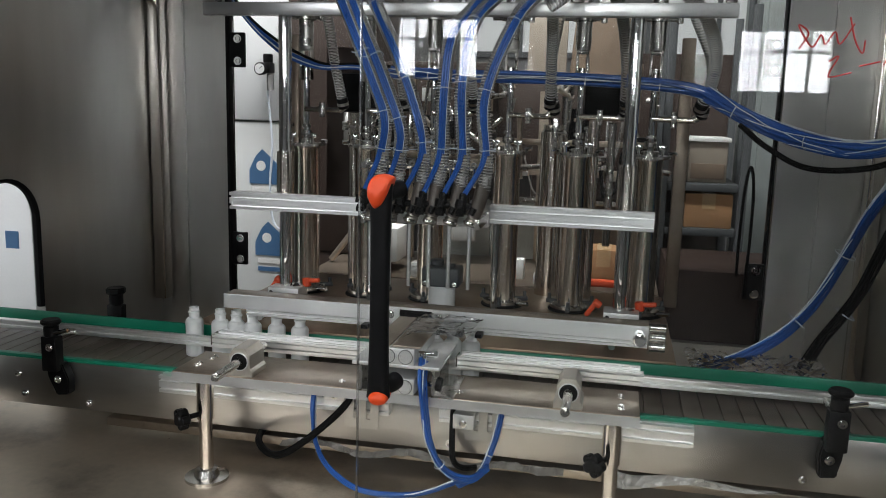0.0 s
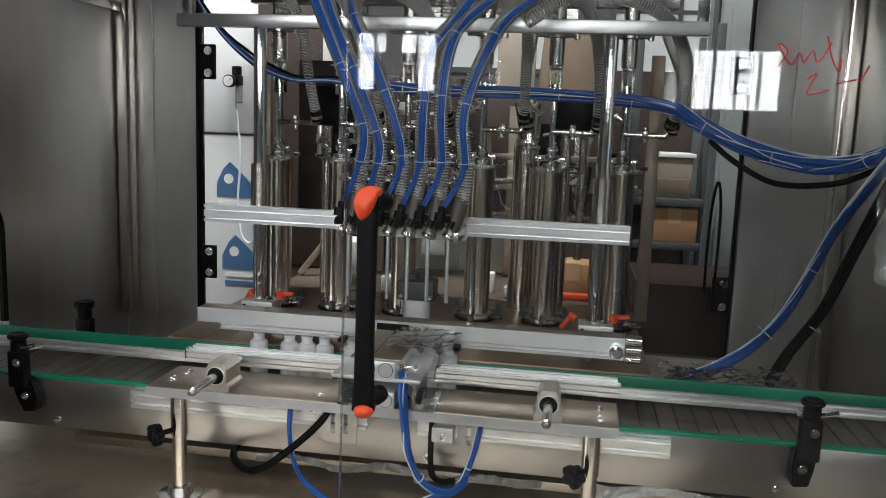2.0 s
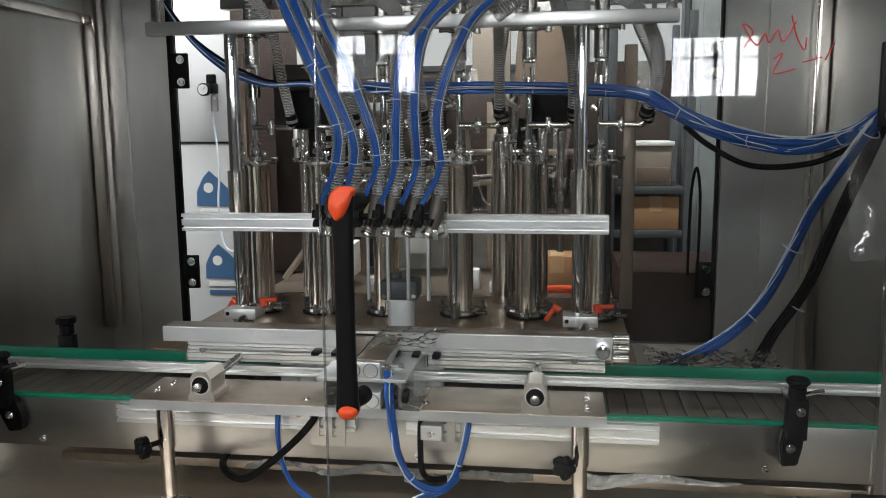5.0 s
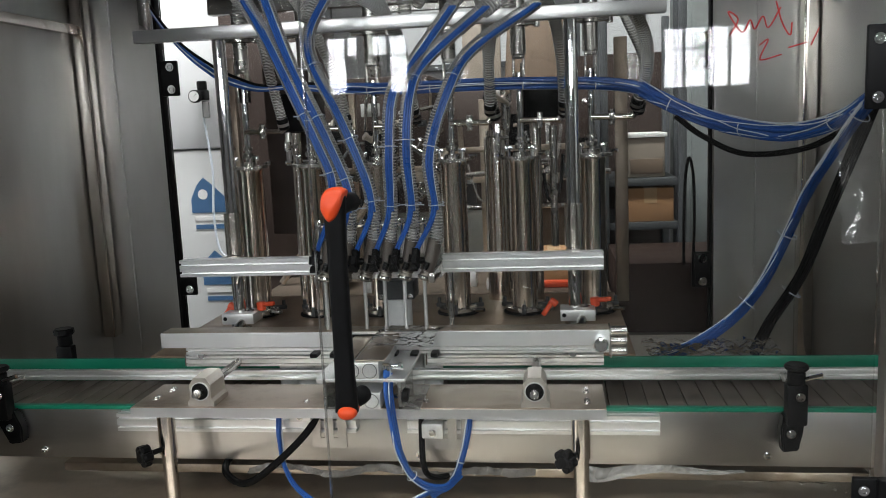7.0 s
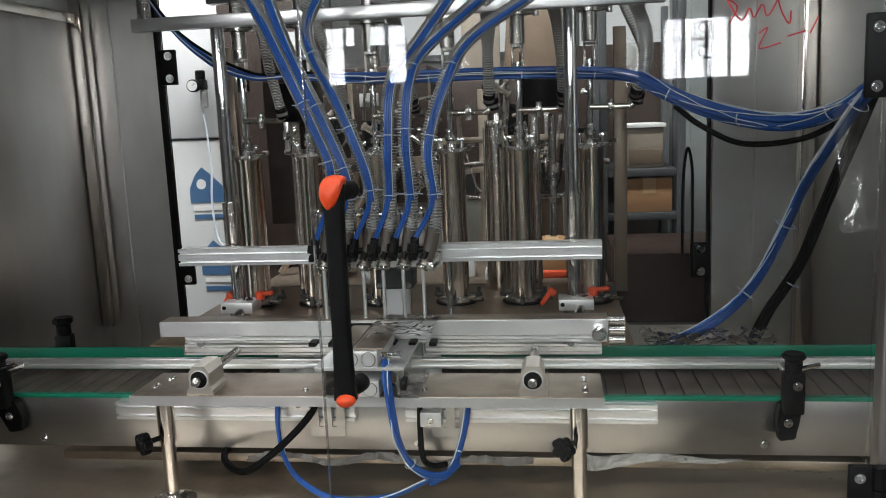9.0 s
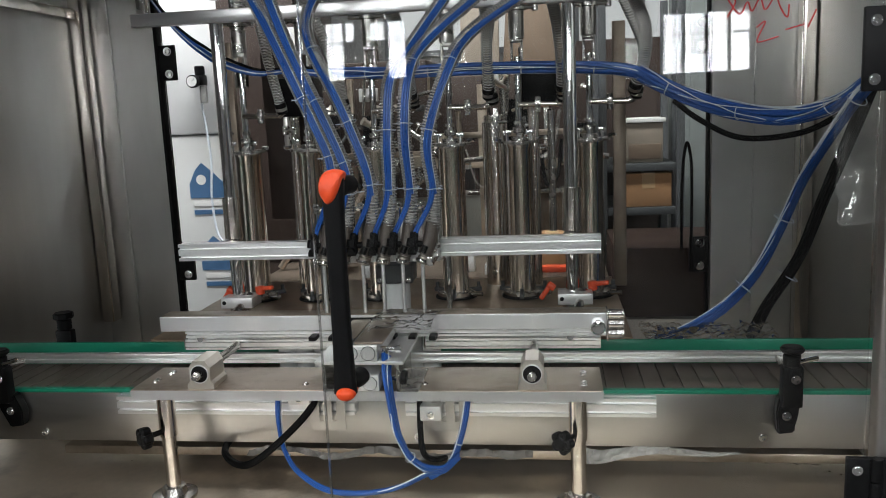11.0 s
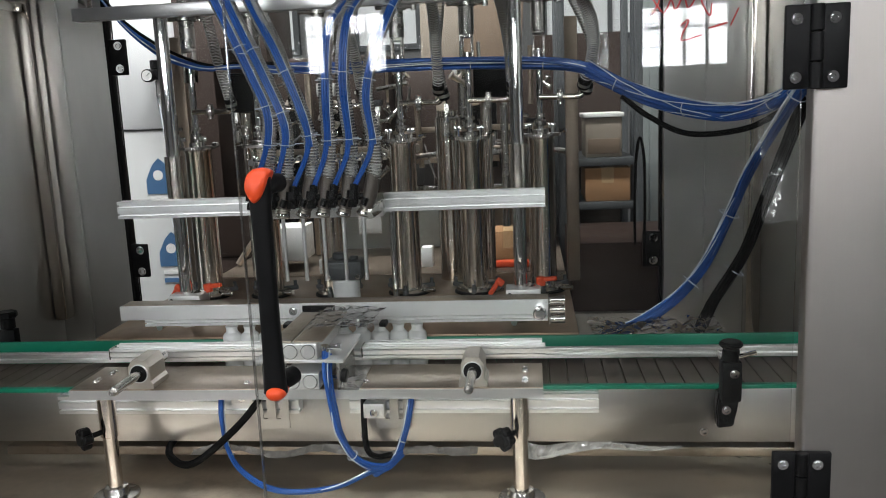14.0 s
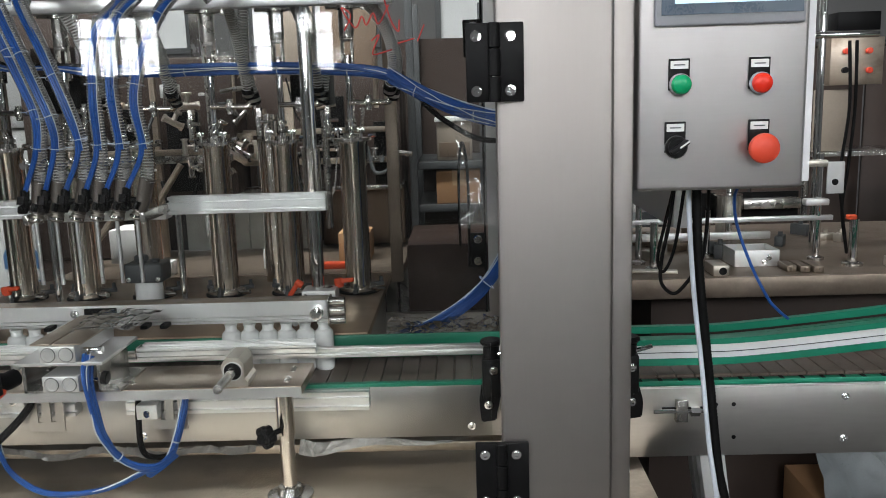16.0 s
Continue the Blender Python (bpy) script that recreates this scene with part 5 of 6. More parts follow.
single("black_cable", tube_bm([(0.684, 1.385, 1.02), (0.683, 1.38, 1.15), (0.686, 1.375, 1.28), (0.697, 1.372, 1.345), (0.710, 1.375, 1.28), (0.713, 1.38, 1.15), (0.712, 1.385, 1.02), (0.715, 1.385, 0.96)], 0.0045, 8, 8), RUBBER, "thin black cable loop by the back panel", "cable")
# tubes at the front under the plate
bundle("air_tube_bundle", [(-0.010, 0.285, 1.03), (-0.006, 0.262, 0.99), (0.000, 0.262, 0.93), (0.010, 0.270, 0.87), (0.035, 0.30, 0.81), (0.075, 0.33, 0.785), (0.105, 0.36, 0.80)], 0.0095, 9, "blue air tubes hanging from the air cylinders", 6, MB, 0.0042, (0.65,))
bundle("air_tube_bundle", [(0.127, 0.40, 0.925), (0.122, 0.385, 0.88), (0.110, 0.37, 0.83), (0.090, 0.36, 0.785), (0.050, 0.36, 0.755)], 0.0075, 6, "blue air tubes hanging under the plate", 7, MB, 0.0042, (0.6,))
bundle("air_tube_bundle", [(-0.262, 0.40, 0.925), (-0.262, 0.385, 0.87), (-0.25, 0.37, 0.81), (-0.215, 0.35, 0.765), (-0.14, 0.33, 0.735), (-0.03, 0.33, 0.742), (0.06, 0.35, 0.775)], 0.0058, 4, "blue air tubes looping under the plate", 9, MB, 0.0040, (0.4,))
single("black_cable", tube_bm([(-0.175, 0.40, 0.93), (-0.195, 0.38, 0.885), (-0.25, 0.36, 0.83), (-0.31, 0.35, 0.785), (-0.355, 0.37, 0.772), (-0.395, 0.41, 0.780), (-0.405, 0.48, 0.785), (-0.40, 0.60, 0.775)], 0.0075, 10, 8), RUBBER, "black sensor cable looping under the plate", "cable")
single("black_cable", tube_bm([(0.030, 0.40, 0.93), (0.030, 0.385, 0.86), (0.034, 0.38, 0.80), (0.05, 0.40, 0.775), (0.075, 0.42, 0.77)], 0.006, 10, 8), RUBBER, "black sensor cable hanging under the plate", "cable")
for x, z in ((0.127, 0.93), (-0.262, 0.93)):
    single("tube_fitting", rod_bm((x, 0.400, z - 0.022), (x, 0.400, z + 0.008), 0.0075, 12, 0.001), BLACK, "black push-in tube fitting under the plate", "fitting")
sensor = thing("sensor_bracket", "silver sensor block with chrome fittings under the plate", "sensor")
part("block", box_bm(0.033, 0.075, 0.37, 0.395, 0.868, 0.898, 0.002), CAST, sensor)
part("screw", screw_bm((0.054, 0.3698, 0.88), (0, -1, 0), 0.005, 0.004), CHROME, sensor)
part("eye_bolt", moved(lathe_bm([(0.010, -0.003), (0.014, 0), (0.010, 0.003)], 16, False), along((0.085, 0.385, 0.925), (0.085, 0.3, 0.925))), CHROME, sensor)
sensor = thing("sensor_bracket", "silver sensor block with chrome fittings under the plate", "sensor")
part("block", box_bm(-0.235, -0.19, 0.37, 0.395, 0.90, 0.925, 0.002), CAST, sensor)
part("screw", screw_bm((-0.212, 0.3698, 0.912), (0, -1, 0), 0.005, 0.004), CHROME, sensor)


# ---- control box beside the column ----
panel = thing("control_box", "brushed stainless control box with screen, lamps and buttons", "control box")
PY0 = 0.03
part("body", box_bm(0.946, 1.186, PY0, PY0 + 0.15, 1.336, 1.86, 0.006, 3), BOXSTEEL, panel)
part("rim", join(box_bm(1.1865, 1.196, PY0 + 0.005, PY0 + 0.13, 1.345, 1.86)), WHITEPAINT, panel, "pale box edge")
hmi = part("touch_screen", box_bm(0.967, 1.177, PY0 - 0.009, PY0 - 0.0005, 1.568, 1.735, 0.004, 3), BEZEL, panel, "grey touch screen bezel")
part("screen_frame", box_bm(0.976, 1.172, PY0 - 0.0105, PY0 - 0.0092, 1.583, 1.725), SCREEN_EDGE, hmi)
part("display", box_bm(0.994, 1.156, PY0 - 0.0115, PY0 - 0.0107, 1.598, 1.715), SCREEN, hmi, "lit display")


def legend(x, z, parent):
    part("legend_plate", box_bm(x - 0.016, x + 0.014, PY0 - 0.003, PY0 - 0.0005, z - 0.012, z + 0.032, 0.001), BLACK, parent, "black legend plate")
    part("legend_paper", box_bm(x - 0.0135, x + 0.0115, PY0 - 0.0038, PY0 - 0.0031, z + 0.018, z + 0.029), PAPER, parent, "white legend strip")
    part("legend_mark", box_bm(x - 0.009, x + 0.007, PY0 - 0.0042, PY0 - 0.0039, z + 0.0225, z + 0.0242), DARKGREY, parent)


def out(profile, x, z, seg=28):
    return moved(lathe_bm(profile, seg), along((x, PY0 - 0.0005, z), (x, PY0 - 1, z)))


for x, z, kind in ((1.005, 1.488, "green"), (1.118, 1.487, "red"), (1.001, 1.400, "turn"), (1.120, 1.396, "stop")):
    if kind in ("green", "red"):
        b = part("button", out([(0.0155, 0.003), (0.0155, 0.008), (0.0140, 0.010)], x, z), BEZEL, panel)
        part("lens", out([(0.0140, 0.0085), (0.0140, 0.014), (0.0125, 0.018), (0.008, 0.0205), (0.003, 0.021)], x, z), BTN_GREEN if kind == "green" else BTN_RED, b, kind + " push button lens")
    elif kind == "turn":
        b = part("selector_switch", out([(0.0155, 0.003), (0.0155, 0.006), (0.0130, 0.010), (0.0130, 0.014)], x, z), BLACK, panel, "black selector switch")
        part("ring", out([(0.0156, 0.003), (0.0166, 0.003), (0.0166, 0.005), (0.0156, 0.005)], x, z), CHROME, b)
        part("pointer", moved(box_bm(-0.014, 0.016, -0.028, -0.014, -0.0035, 0.0035, 0.002), Matrix.Translation((x, PY0, z)) @ pose(0, 0, 0, 0, -35, 0)), BLACK, b)
        part("mark", moved(box_bm(0.000, 0.016, -0.0290, -0.0282, -0.0012, 0.0012), Matrix.Translation((x, PY0, z)) @ pose(0, 0, 0, 0, -35, 0)), PAPER, b)
    else:
        b = part("emergency_stop", out([(0.012, 0.002), (0.012, 0.016), (0.0205, 0.018), (0.0215, 0.022), (0.0205, 0.028), (0.016, 0.0315), (0.006, 0.033)], x, z), ESTOP, panel, "red mushroom emergency stop")
    legend(x, z + 0.004 if kind != "stop" else z + 0.008, b)
part("arm", box_bm(0.9405, 0.9458, 0.06, 0.12, 1.40, 1.70), STEEL, panel)
single("conduit", tube_bm([(1.040, 0.10, 1.336), (1.044, 0.095, 1.25), (1.052, 0.09, 1.15), (1.065, 0.09, 1.05), (1.080, 0.09, 0.92), (1.105, 0.10, 0.75), (1.12, 0.12, 0.4), (1.13, 0.14, 0.0)], 0.0038, 12, 8), WHITE_TUBE, "white cable hanging from the control box", "cable")
single("conduit", tube_bm([(1.056, 0.11, 1.336), (1.060, 0.105, 1.22), (1.072, 0.10, 1.10), (1.084, 0.10, 1.0), (1.100, 0.10, 0.87), (1.13, 0.11, 0.72), (1.14, 0.13, 0.4), (1.15, 0.15, 0.0)], 0.0066, 12, 10, 0.0008, 0.005), RUBBER, "dark corrugated conduit hanging from the control box", "conduit")
single("black_cable", tube_bm([(1.030, 0.14, 1.336), (1.025, 0.15, 1.271), (1.015, 0.155, 1.21), (1.015, 0.155, 1.171), (1.035, 0.155, 1.152), (1.054, 0.15, 1.17), (1.078, 0.15, 1.208), (1.084, 0.145, 1.269), (1.084, 0.14, 1.336)], 0.0030, 10, 8), RUBBER, "thin looping black cable under the control box", "cable")
single("black_cable", tube_bm([(1.036, 0.16, 1.336), (1.030, 0.20, 1.26), (1.024, 0.22, 1.20), (1.034, 0.22, 1.175), (1.050, 0.21, 1.22), (1.055, 0.17, 1.336)], 0.0028, 10, 8), RUBBER, "thin looping black cable under the control box", "cable")
single("air_tube", tube_bm([(1.19, 0.165, 1.345), (1.20, 0.30, 1.315), (1.205, 0.38, 1.287), (1.216, 0.40, 1.228), (1.245, 0.40, 1.148), (1.280, 0.40, 1.080), (1.30, 0.40, 1.055), (1.33, 0.42, 1.03)], 0.0030, 10, 8), BLUE, "single blue air tube hanging from the control box", "tube")

# ---- the second machine beyond the box ----
capper = thing("capping_machine", "stainless capping machine table with posts and rails", "capping machine")
part("table", box_bm(1.10, 3.4, 0.92, 1.75, 0.985, 1.005, 0.002), BENCHTOP, capper)
part("table_lip", box_bm(1.10, 3.4, 0.905, 0.92, 0.952, 1.005, 0.003), BENCHTOP, capper)
# base in dark brown: the shade below the table is in its colour
part("base", box_bm(1.2, 3.3, 1.02, 1.7, 0.0, 0.98), DARKFILL, capper, "base cabinet coloured dark for the shade under the table")
part("rail", box_bm(1.10, 1.715, 1.10, 1.115, 1.116, 1.130, 0.002), ALU, capper)
part("rail", box_bm(1.10, 1.62, 1.30, 1.315, 1.032, 1.055, 0.002), ALU, capper)
part("belt_guard", box_bm(1.12, 1.335, 1.25, 1.30, 1.131, 1.168, 0.003), CAST, capper)
part("belt_guard", box_bm(1.52, 1.69, 1.252, 1.30, 1.129, 1.160, 0.006), STEEL, capper)
part("belt_drum", rod_bm((1.48, 1.27, 1.100), (1.48, 1.27, 1.175), 0.042, 28, 0.002), POLISHED, capper, "polished belt drum")
part("belt", box_bm(1.336, 1.70, 1.305, 1.312, 1.085, 1.175), RUBBER, capper, "dark drive belt")
for x, y, z1, r in ((1.205, 1.02, 1.135, 0.011), (1.183, 1.11, 1.235, 0.009), (1.675, 1.11, 1.30, 0.010), (1.735, 1.02, 1.13, 0.012), (1.40, 1.20, 1.14, 0.008), (1.50, 1.32, 1.19, 0.010), (2.3, 1.1, 1.19, 0.011)):
    part("post", rod_bm((x, y, 1.005), (x, y, z1), r, 14), CHROME, capper)
    part("post_foot", moved(lathe_bm([(r * 2.2, 0), (r * 2.2, 0.007), (r * 1.3, 0.010)], 18), Matrix.Translation((x, y, 1.005))), STEEL, capper)
for x in (1.745, 2.05):
    part("frame_post", rod_bm((x, 1.30, 1.005), (x, 1.30, 2.1), 0.011, 14), CHROME, capper)
part("frame_bar", rod_bm((1.60, 1.29, 1.625), (1.90, 1.29, 1.625), 0.011, 14), CHROME, capper)
part("top_beam", box_bm(1.55, 3.4, 1.25, 1.32, 1.735, 1.775, 0.004), WHITEPAINT, capper, "white top beam")
plate_hole = part("bracket_plate", box_bm(1.69, 1.737, 1.095, 1.102, 1.19, 1.277, 0.002), GREYPAINT, capper, "pale slotted bracket plate")
part("bore", rod_bm((1.712, 1.0945, 1.222), (1.712, 1.0955, 1.222), 0.009, 14), BLACK, plate_hole)
part("clamp_block", box_bm(1.630, 1.694, 1.08, 1.11, 1.160, 1.178, 0.003), CAST, capper)
part("clamp_block", box_bm(1.625, 1.69, 1.09, 1.12, 1.265, 1.283, 0.003), BLOCK, capper)
for k in range(2):
    part("drive_cable", tube_bm([(1.76 + 0.02 * k, 1.16, 1.60), (1.765 + 0.015 * k, 1.15, 1.42), (1.745 + 0.02 * k, 1.14, 1.25), (1.755, 1.14, 1.14), (1.78, 1.15, 1.012)], 0.0045, 8, 6), RUBBER, capper, "dark hanging drive cable")
part("red_knob", rod_bm((1.726, 1.02, 1.13), (1.726, 1.02, 1.142), 0.014, 14, 0.002), LEVER, capper)
for x, y in ((1.357, 0.955), (1.83, 0.955)):
    bl = part("square_end", box_bm(x - 0.021, x + 0.021, y - 0.03, y + 0.05, 1.0055, 1.033, 0.003), BLOCK, capper)
    part("bore", rod_bm((x + 0.004, y - 0.031, 1.018), (x + 0.004, y - 0.028, 1.018), 0.010, 18), BLACK, bl)
part("flat_link", moved(box_bm(0, 0.13, -0.014, 0.014, 0, 0.008, 0.002), pose(1.13, 1.00, 1.0055, 0, 0, -12)), BLOCK, capper)
tray_box = part("open_tray", join(box_bm(1.425, 1.545, 1.030, 1.033, 1.0055, 1.050, 0.001), box_bm(1.425, 1.428, 1.0335, 1.13, 1.0055, 1.050), box_bm(1.542, 1.545, 1.0335, 1.13, 1.0055, 1.050), box_bm(1.425, 1.545, 1.1305, 1.133, 1.0055, 1.050)), CAST, capper, "small open steel tray")
for dx in (0.0, 0.012):
    part("screw", screw_bm((1.505 + dx, 1.0298, 1.018 + dx), (0, -1, 0), 0.005, 0.006), CHROME, tray_box)
for dx in (0.0, 0.031, 0.062):
    part("small_block", join(box_bm(1.535 + dx, 1.561 + dx, 0.95 - dx * 0.3, 1.02, 1.0055, 1.023, 0.003), rod_bm((1.548 + dx, 0.9495 - dx * 0.3, 1.014), (1.548 + dx, 0.945 - dx * 0.3, 1.014), 0.004, 8)), BENCHTOP, capper)
sprawl = random.Random(17)
for k in range(14):
    x, y = sprawl.uniform(1.15, 1.9), sprawl.uniform(1.15, 1.6)
    h = sprawl.uniform(0.01, 0.05)
    part("loose_part", moved(join(box_bm(-0.03, 0.03, -0.012, 0.012, 0, h, 0.002), rod_bm((0, 0, h), (0, 0, h + 0.012), 0.007, 8)), pose(x, y, 1.0055, 0, 0, sprawl.uniform(0, 180))), sprawl.choice([DULL, BENCHTOP, BLOCK, DARKGREY]), capper)

far = thing("far_control_panel", "grey control panel with red and black buttons on a far machine", "control panel")
part("body", box_bm(2.165, 2.375, 2.2, 2.3, 1.482, 1.667, 0.004), DULL, far)
part("hood", box_bm(2.19, 2.36, 2.21, 2.3, 1.692, 1.765, 0.004), BLACK, far)
for x, z, mt in ((2.221, 1.613, ESTOP), (2.312, 1.613, ESTOP), (2.22, 1.54, BLACK), (2.316, 1.537, ESTOP)):
    part("button", rod_bm((x, 2.199, z), (x, 2.182, z), 0.012, 18, 0.002), mt, far)
for x in (2.12, 2.52):
    part("post", rod_bm((x, 2.28, 0), (x, 2.28, 1.95), 0.016, 12), STEEL, far)
part("shelf_board", box_bm(2.12, 2.52, 2.2, 2.5, 1.2, 1.22), STEEL, far)


def carton(name, x0, x1, y0, y1, z0, z1, mat, label, tape=True):
    c = thing(name, label, "box")
    part("body", box_bm(x0, x1, y0, y1, z0, z1, 0.004), mat, c)
    if tape:
        xm = (x0 + x1) / 2
        part("tape", join(box_bm(xm - 0.025, xm + 0.025, y0 - 0.0012, y1, z1 + 0.0005, z1 + 0.0015), box_bm(xm - 0.025, xm + 0.025, y0 - 0.0015, y0 - 0.0005, z1 - 0.06, z1 + 0.0015)), surface("parcel_tape", (0.42, 0.28, 0.15), 0.3, 0.0, 0.06), c)
    return c


carton("carton", 2.135, 2.25, 2.21, 2.32, 1.2205, 1.465, TAN, "weathered tan board box on a far shelf", False)
# backdrop of dark sheets, added to keep the background dark here
cover = thing("dark_cover", "dark backdrop sheet on a rail, added to darken the gap behind the far panel", "cover")
part("rail", rod_bm((1.72, 2.60, 1.66), (3.02, 2.60, 1.66), 0.014, 12), STEEL, cover)
for x in (1.73, 3.01):
    part("post", rod_bm((x, 2.60, 0), (x, 2.60, 1.66), 0.016, 12), STEEL, cover)
for k in range(5):
    part("sheet", box_bm(1.76 + 0.245 * k, 1.99 + 0.245 * k, 2.575 + 0.012 * (k % 2), 2.59 + 0.012 * (k % 2), 0.04, 1.645, 0.005), DARKFILL, cover)
carton("carton", 1.60, 1.95, 1.9, 2.2, 0.0, 0.5, CARDBOARD, "brown cardboard carton on the floor")
carton("carton", 1.98, 2.4, 1.5, 1.95, 0.0, 0.5, CARDBOARD, "brown cardboard carton on the floor")
single("plastic_bag", moved(crumple(-0.14, 0.14, -0.14, 0.14, 0, 0.05, 14, 5), pose(1.70, 0.82, 0.50, 35, 10, 0)), surface("grey_plastic_bag", (0.22, 0.24, 0.25), 0.35, 0.0, 0.12, 8.0), "crumpled grey plastic bag on the conveyor foot", "plastic bag")
single("bag_support", box_bm(1.55, 1.85, 0.70, 0.95, 0.0, 0.47, 0.004), CARDBOARD, "brown carton under the plastic bag", "box")

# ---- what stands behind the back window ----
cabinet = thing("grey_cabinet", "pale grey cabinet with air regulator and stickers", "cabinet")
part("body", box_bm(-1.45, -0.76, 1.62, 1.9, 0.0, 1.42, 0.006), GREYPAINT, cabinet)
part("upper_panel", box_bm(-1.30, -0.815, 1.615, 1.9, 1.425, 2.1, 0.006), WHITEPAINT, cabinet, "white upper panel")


def sticker(x, z):
    """A blue print of a house-like shape with rows of unreadable writing."""
    y = 1.6185
    bm = bmesh.new()
    v = [bm.verts.new((x + a, y, z + b)) for a, b in ((-0.07, 0), (-0.07, 0.05), (-0.045, 0.10), (-0.02, 0.125), (0.02, 0.09), (0.06, 0.05), (0.06, 0))]
    bm.faces.new(v)
    r = bmesh.ops.extrude_face_region(bm, geom=bm.faces[:])
    for e in r["geom"]:
        if isinstance(e, bmesh.types.BMVert):
            e.co.y += 0.001
    part("sticker", bm, STICKER_BLUE, cabinet, "blue printed sticker", smooth=False)
    part("sticker_disc", rod_bm((x - 0.025, y - 0.0003, z + 0.065), (x - 0.025, y - 0.0008, z + 0.065), 0.018, 18), PAPER, cabinet)
    for k in range(2):
        part("writing_bar", box_bm(x - 0.06, x + 0.055, y - 0.0006, y + 0.0006, z - 0.028 - k * 0.03, z - 0.012 - k * 0.03), STICKER_BLUE if k else PAPER, cabinet)


sticker(-0.905, 1.20)
sticker(-0.885, 0.94)
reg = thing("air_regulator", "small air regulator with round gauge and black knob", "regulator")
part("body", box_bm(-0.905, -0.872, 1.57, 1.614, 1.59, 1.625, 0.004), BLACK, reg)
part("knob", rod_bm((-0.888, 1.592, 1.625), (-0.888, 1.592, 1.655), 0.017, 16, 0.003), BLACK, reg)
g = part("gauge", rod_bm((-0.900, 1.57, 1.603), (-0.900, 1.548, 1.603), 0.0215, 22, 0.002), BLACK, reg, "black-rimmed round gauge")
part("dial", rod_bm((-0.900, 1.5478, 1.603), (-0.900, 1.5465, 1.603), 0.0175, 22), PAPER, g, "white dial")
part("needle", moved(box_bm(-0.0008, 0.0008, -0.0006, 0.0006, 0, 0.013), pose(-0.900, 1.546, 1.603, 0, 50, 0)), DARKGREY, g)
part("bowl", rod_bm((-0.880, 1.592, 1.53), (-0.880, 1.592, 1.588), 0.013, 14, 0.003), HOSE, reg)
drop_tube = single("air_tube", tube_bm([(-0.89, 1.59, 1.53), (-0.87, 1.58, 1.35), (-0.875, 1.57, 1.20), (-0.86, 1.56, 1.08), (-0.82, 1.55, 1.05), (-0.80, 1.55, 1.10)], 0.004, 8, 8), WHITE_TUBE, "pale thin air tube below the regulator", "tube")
feed = [(-0.83, 1.06, 1.90), (-0.76, 1.03, 1.80), (-0.695, 1.0, 1.727), (-0.654, 1.0, 1.686), (-0.618, 1.0, 1.658), (-0.576, 1.0, 1.63), (-0.512, 1.0, 1.603), (-0.458, 1.0, 1.59), (-0.374, 1.0, 1.592), (-0.25, 0.985, 1.578)]
for dz, r, mt, word in ((0.0, 0.0048, BLUE, "blue air tube"), (-0.009, 0.0045, BLUE, "blue air tube"), (-0.005, 0.0018, WHITE_TUBE, "thin pale air tube"), (0.008, 0.0042, RUBBER, "black cable")):
    single("air_tube" if mt is not RUBBER else "black_cable", tube_bm([(x, y - 0.004 * (mt is WHITE_TUBE), z + dz * (1 + 0.5 * math.sin(x * 19))) for x, y, z in feed], r, 8, 8), mt, word + " coming down to the cylinders", "tube")

# set back and enlarged about the camera, so the added overhead lamp reaches the front
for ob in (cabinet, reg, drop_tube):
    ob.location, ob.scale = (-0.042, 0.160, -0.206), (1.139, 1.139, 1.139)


def shelf(x, y, w, d, h, levels, label):
    s = thing("steel_shelf", label, "shelf")
    for a in (x, x + w):
        for b in (y, y + d):
            part("post", box_bm(a - 0.015, a + 0.015, b - 0.015, b + 0.015, 0, h, 0.002), DARKGREY, s)
    # panel added to fill the dark gap behind the shelf boards
    part("back_panel", box_bm(x - 0.1, x + w + 0.01, y + d + 0.016, y + d + 0.03, 0, h - 0.15), DARKFILL, s)
    for z in levels:
        part("board", box_bm(x + 0.016, x + w - 0.016, y, y + d, z, z + 0.03, 0.002), DARKGREY, s)
    return s


shelf(0.50, 2.20, 0.30, 0.5, 1.9, (0.35, 1.02, 1.195), "dark steel shelf stacked with cartons")
carton("carton", 0.59, 0.77, 2.22, 2.5, 1.0503, 1.185, CARDBOARD, "small brown carton on the shelf")
panel_stack = thing("board_stack", "tan and grey boards leaning behind the filler", "boards")
part("board", moved(box_bm(-0.07, 0.09, -0.01, 0.01, 0, 0.30, 0.003), pose(0.0, 2.36, 1.60, -6, 0, 0)), TAN, panel_stack)
part("board", moved(box_bm(0.10, 0.34, -0.01, 0.01, 0, 0.34, 0.003), pose(0.0, 2.38, 1.60, -6, 4, 0)), BOARD, panel_stack)
part("rest", box_bm(-0.16, 0.46, 2.305, 2.45, 0.0, 1.60, 0.004), DARKFILL, panel_stack)
binbox = thing("parts_bin", "tan parts box with a white lid on the upper shelf", "machine")
part("body", box_bm(0.595, 0.742, 2.26, 2.5, 1.2253, 1.385, 0.006), TAN, binbox)
part("lid", box_bm(0.588, 0.750, 2.25, 2.505, 1.3855, 1.402, 0.002), PAPER, binbox)
part("drawer", box_bm(0.605, 0.732, 2.252, 2.2595, 1.24, 1.30, 0.002), BOARD, binbox)
pale = thing("metal_cabinet", "grey-green cabinet behind the back window", "cabinet")
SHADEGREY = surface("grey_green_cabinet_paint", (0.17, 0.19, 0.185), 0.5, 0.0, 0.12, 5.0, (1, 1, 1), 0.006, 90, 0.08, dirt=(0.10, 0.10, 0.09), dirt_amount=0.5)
part("body", box_bm(0.86, 1.50, 2.62, 3.0, 0.0, 2.15, 0.01), SHADEGREY, pale)
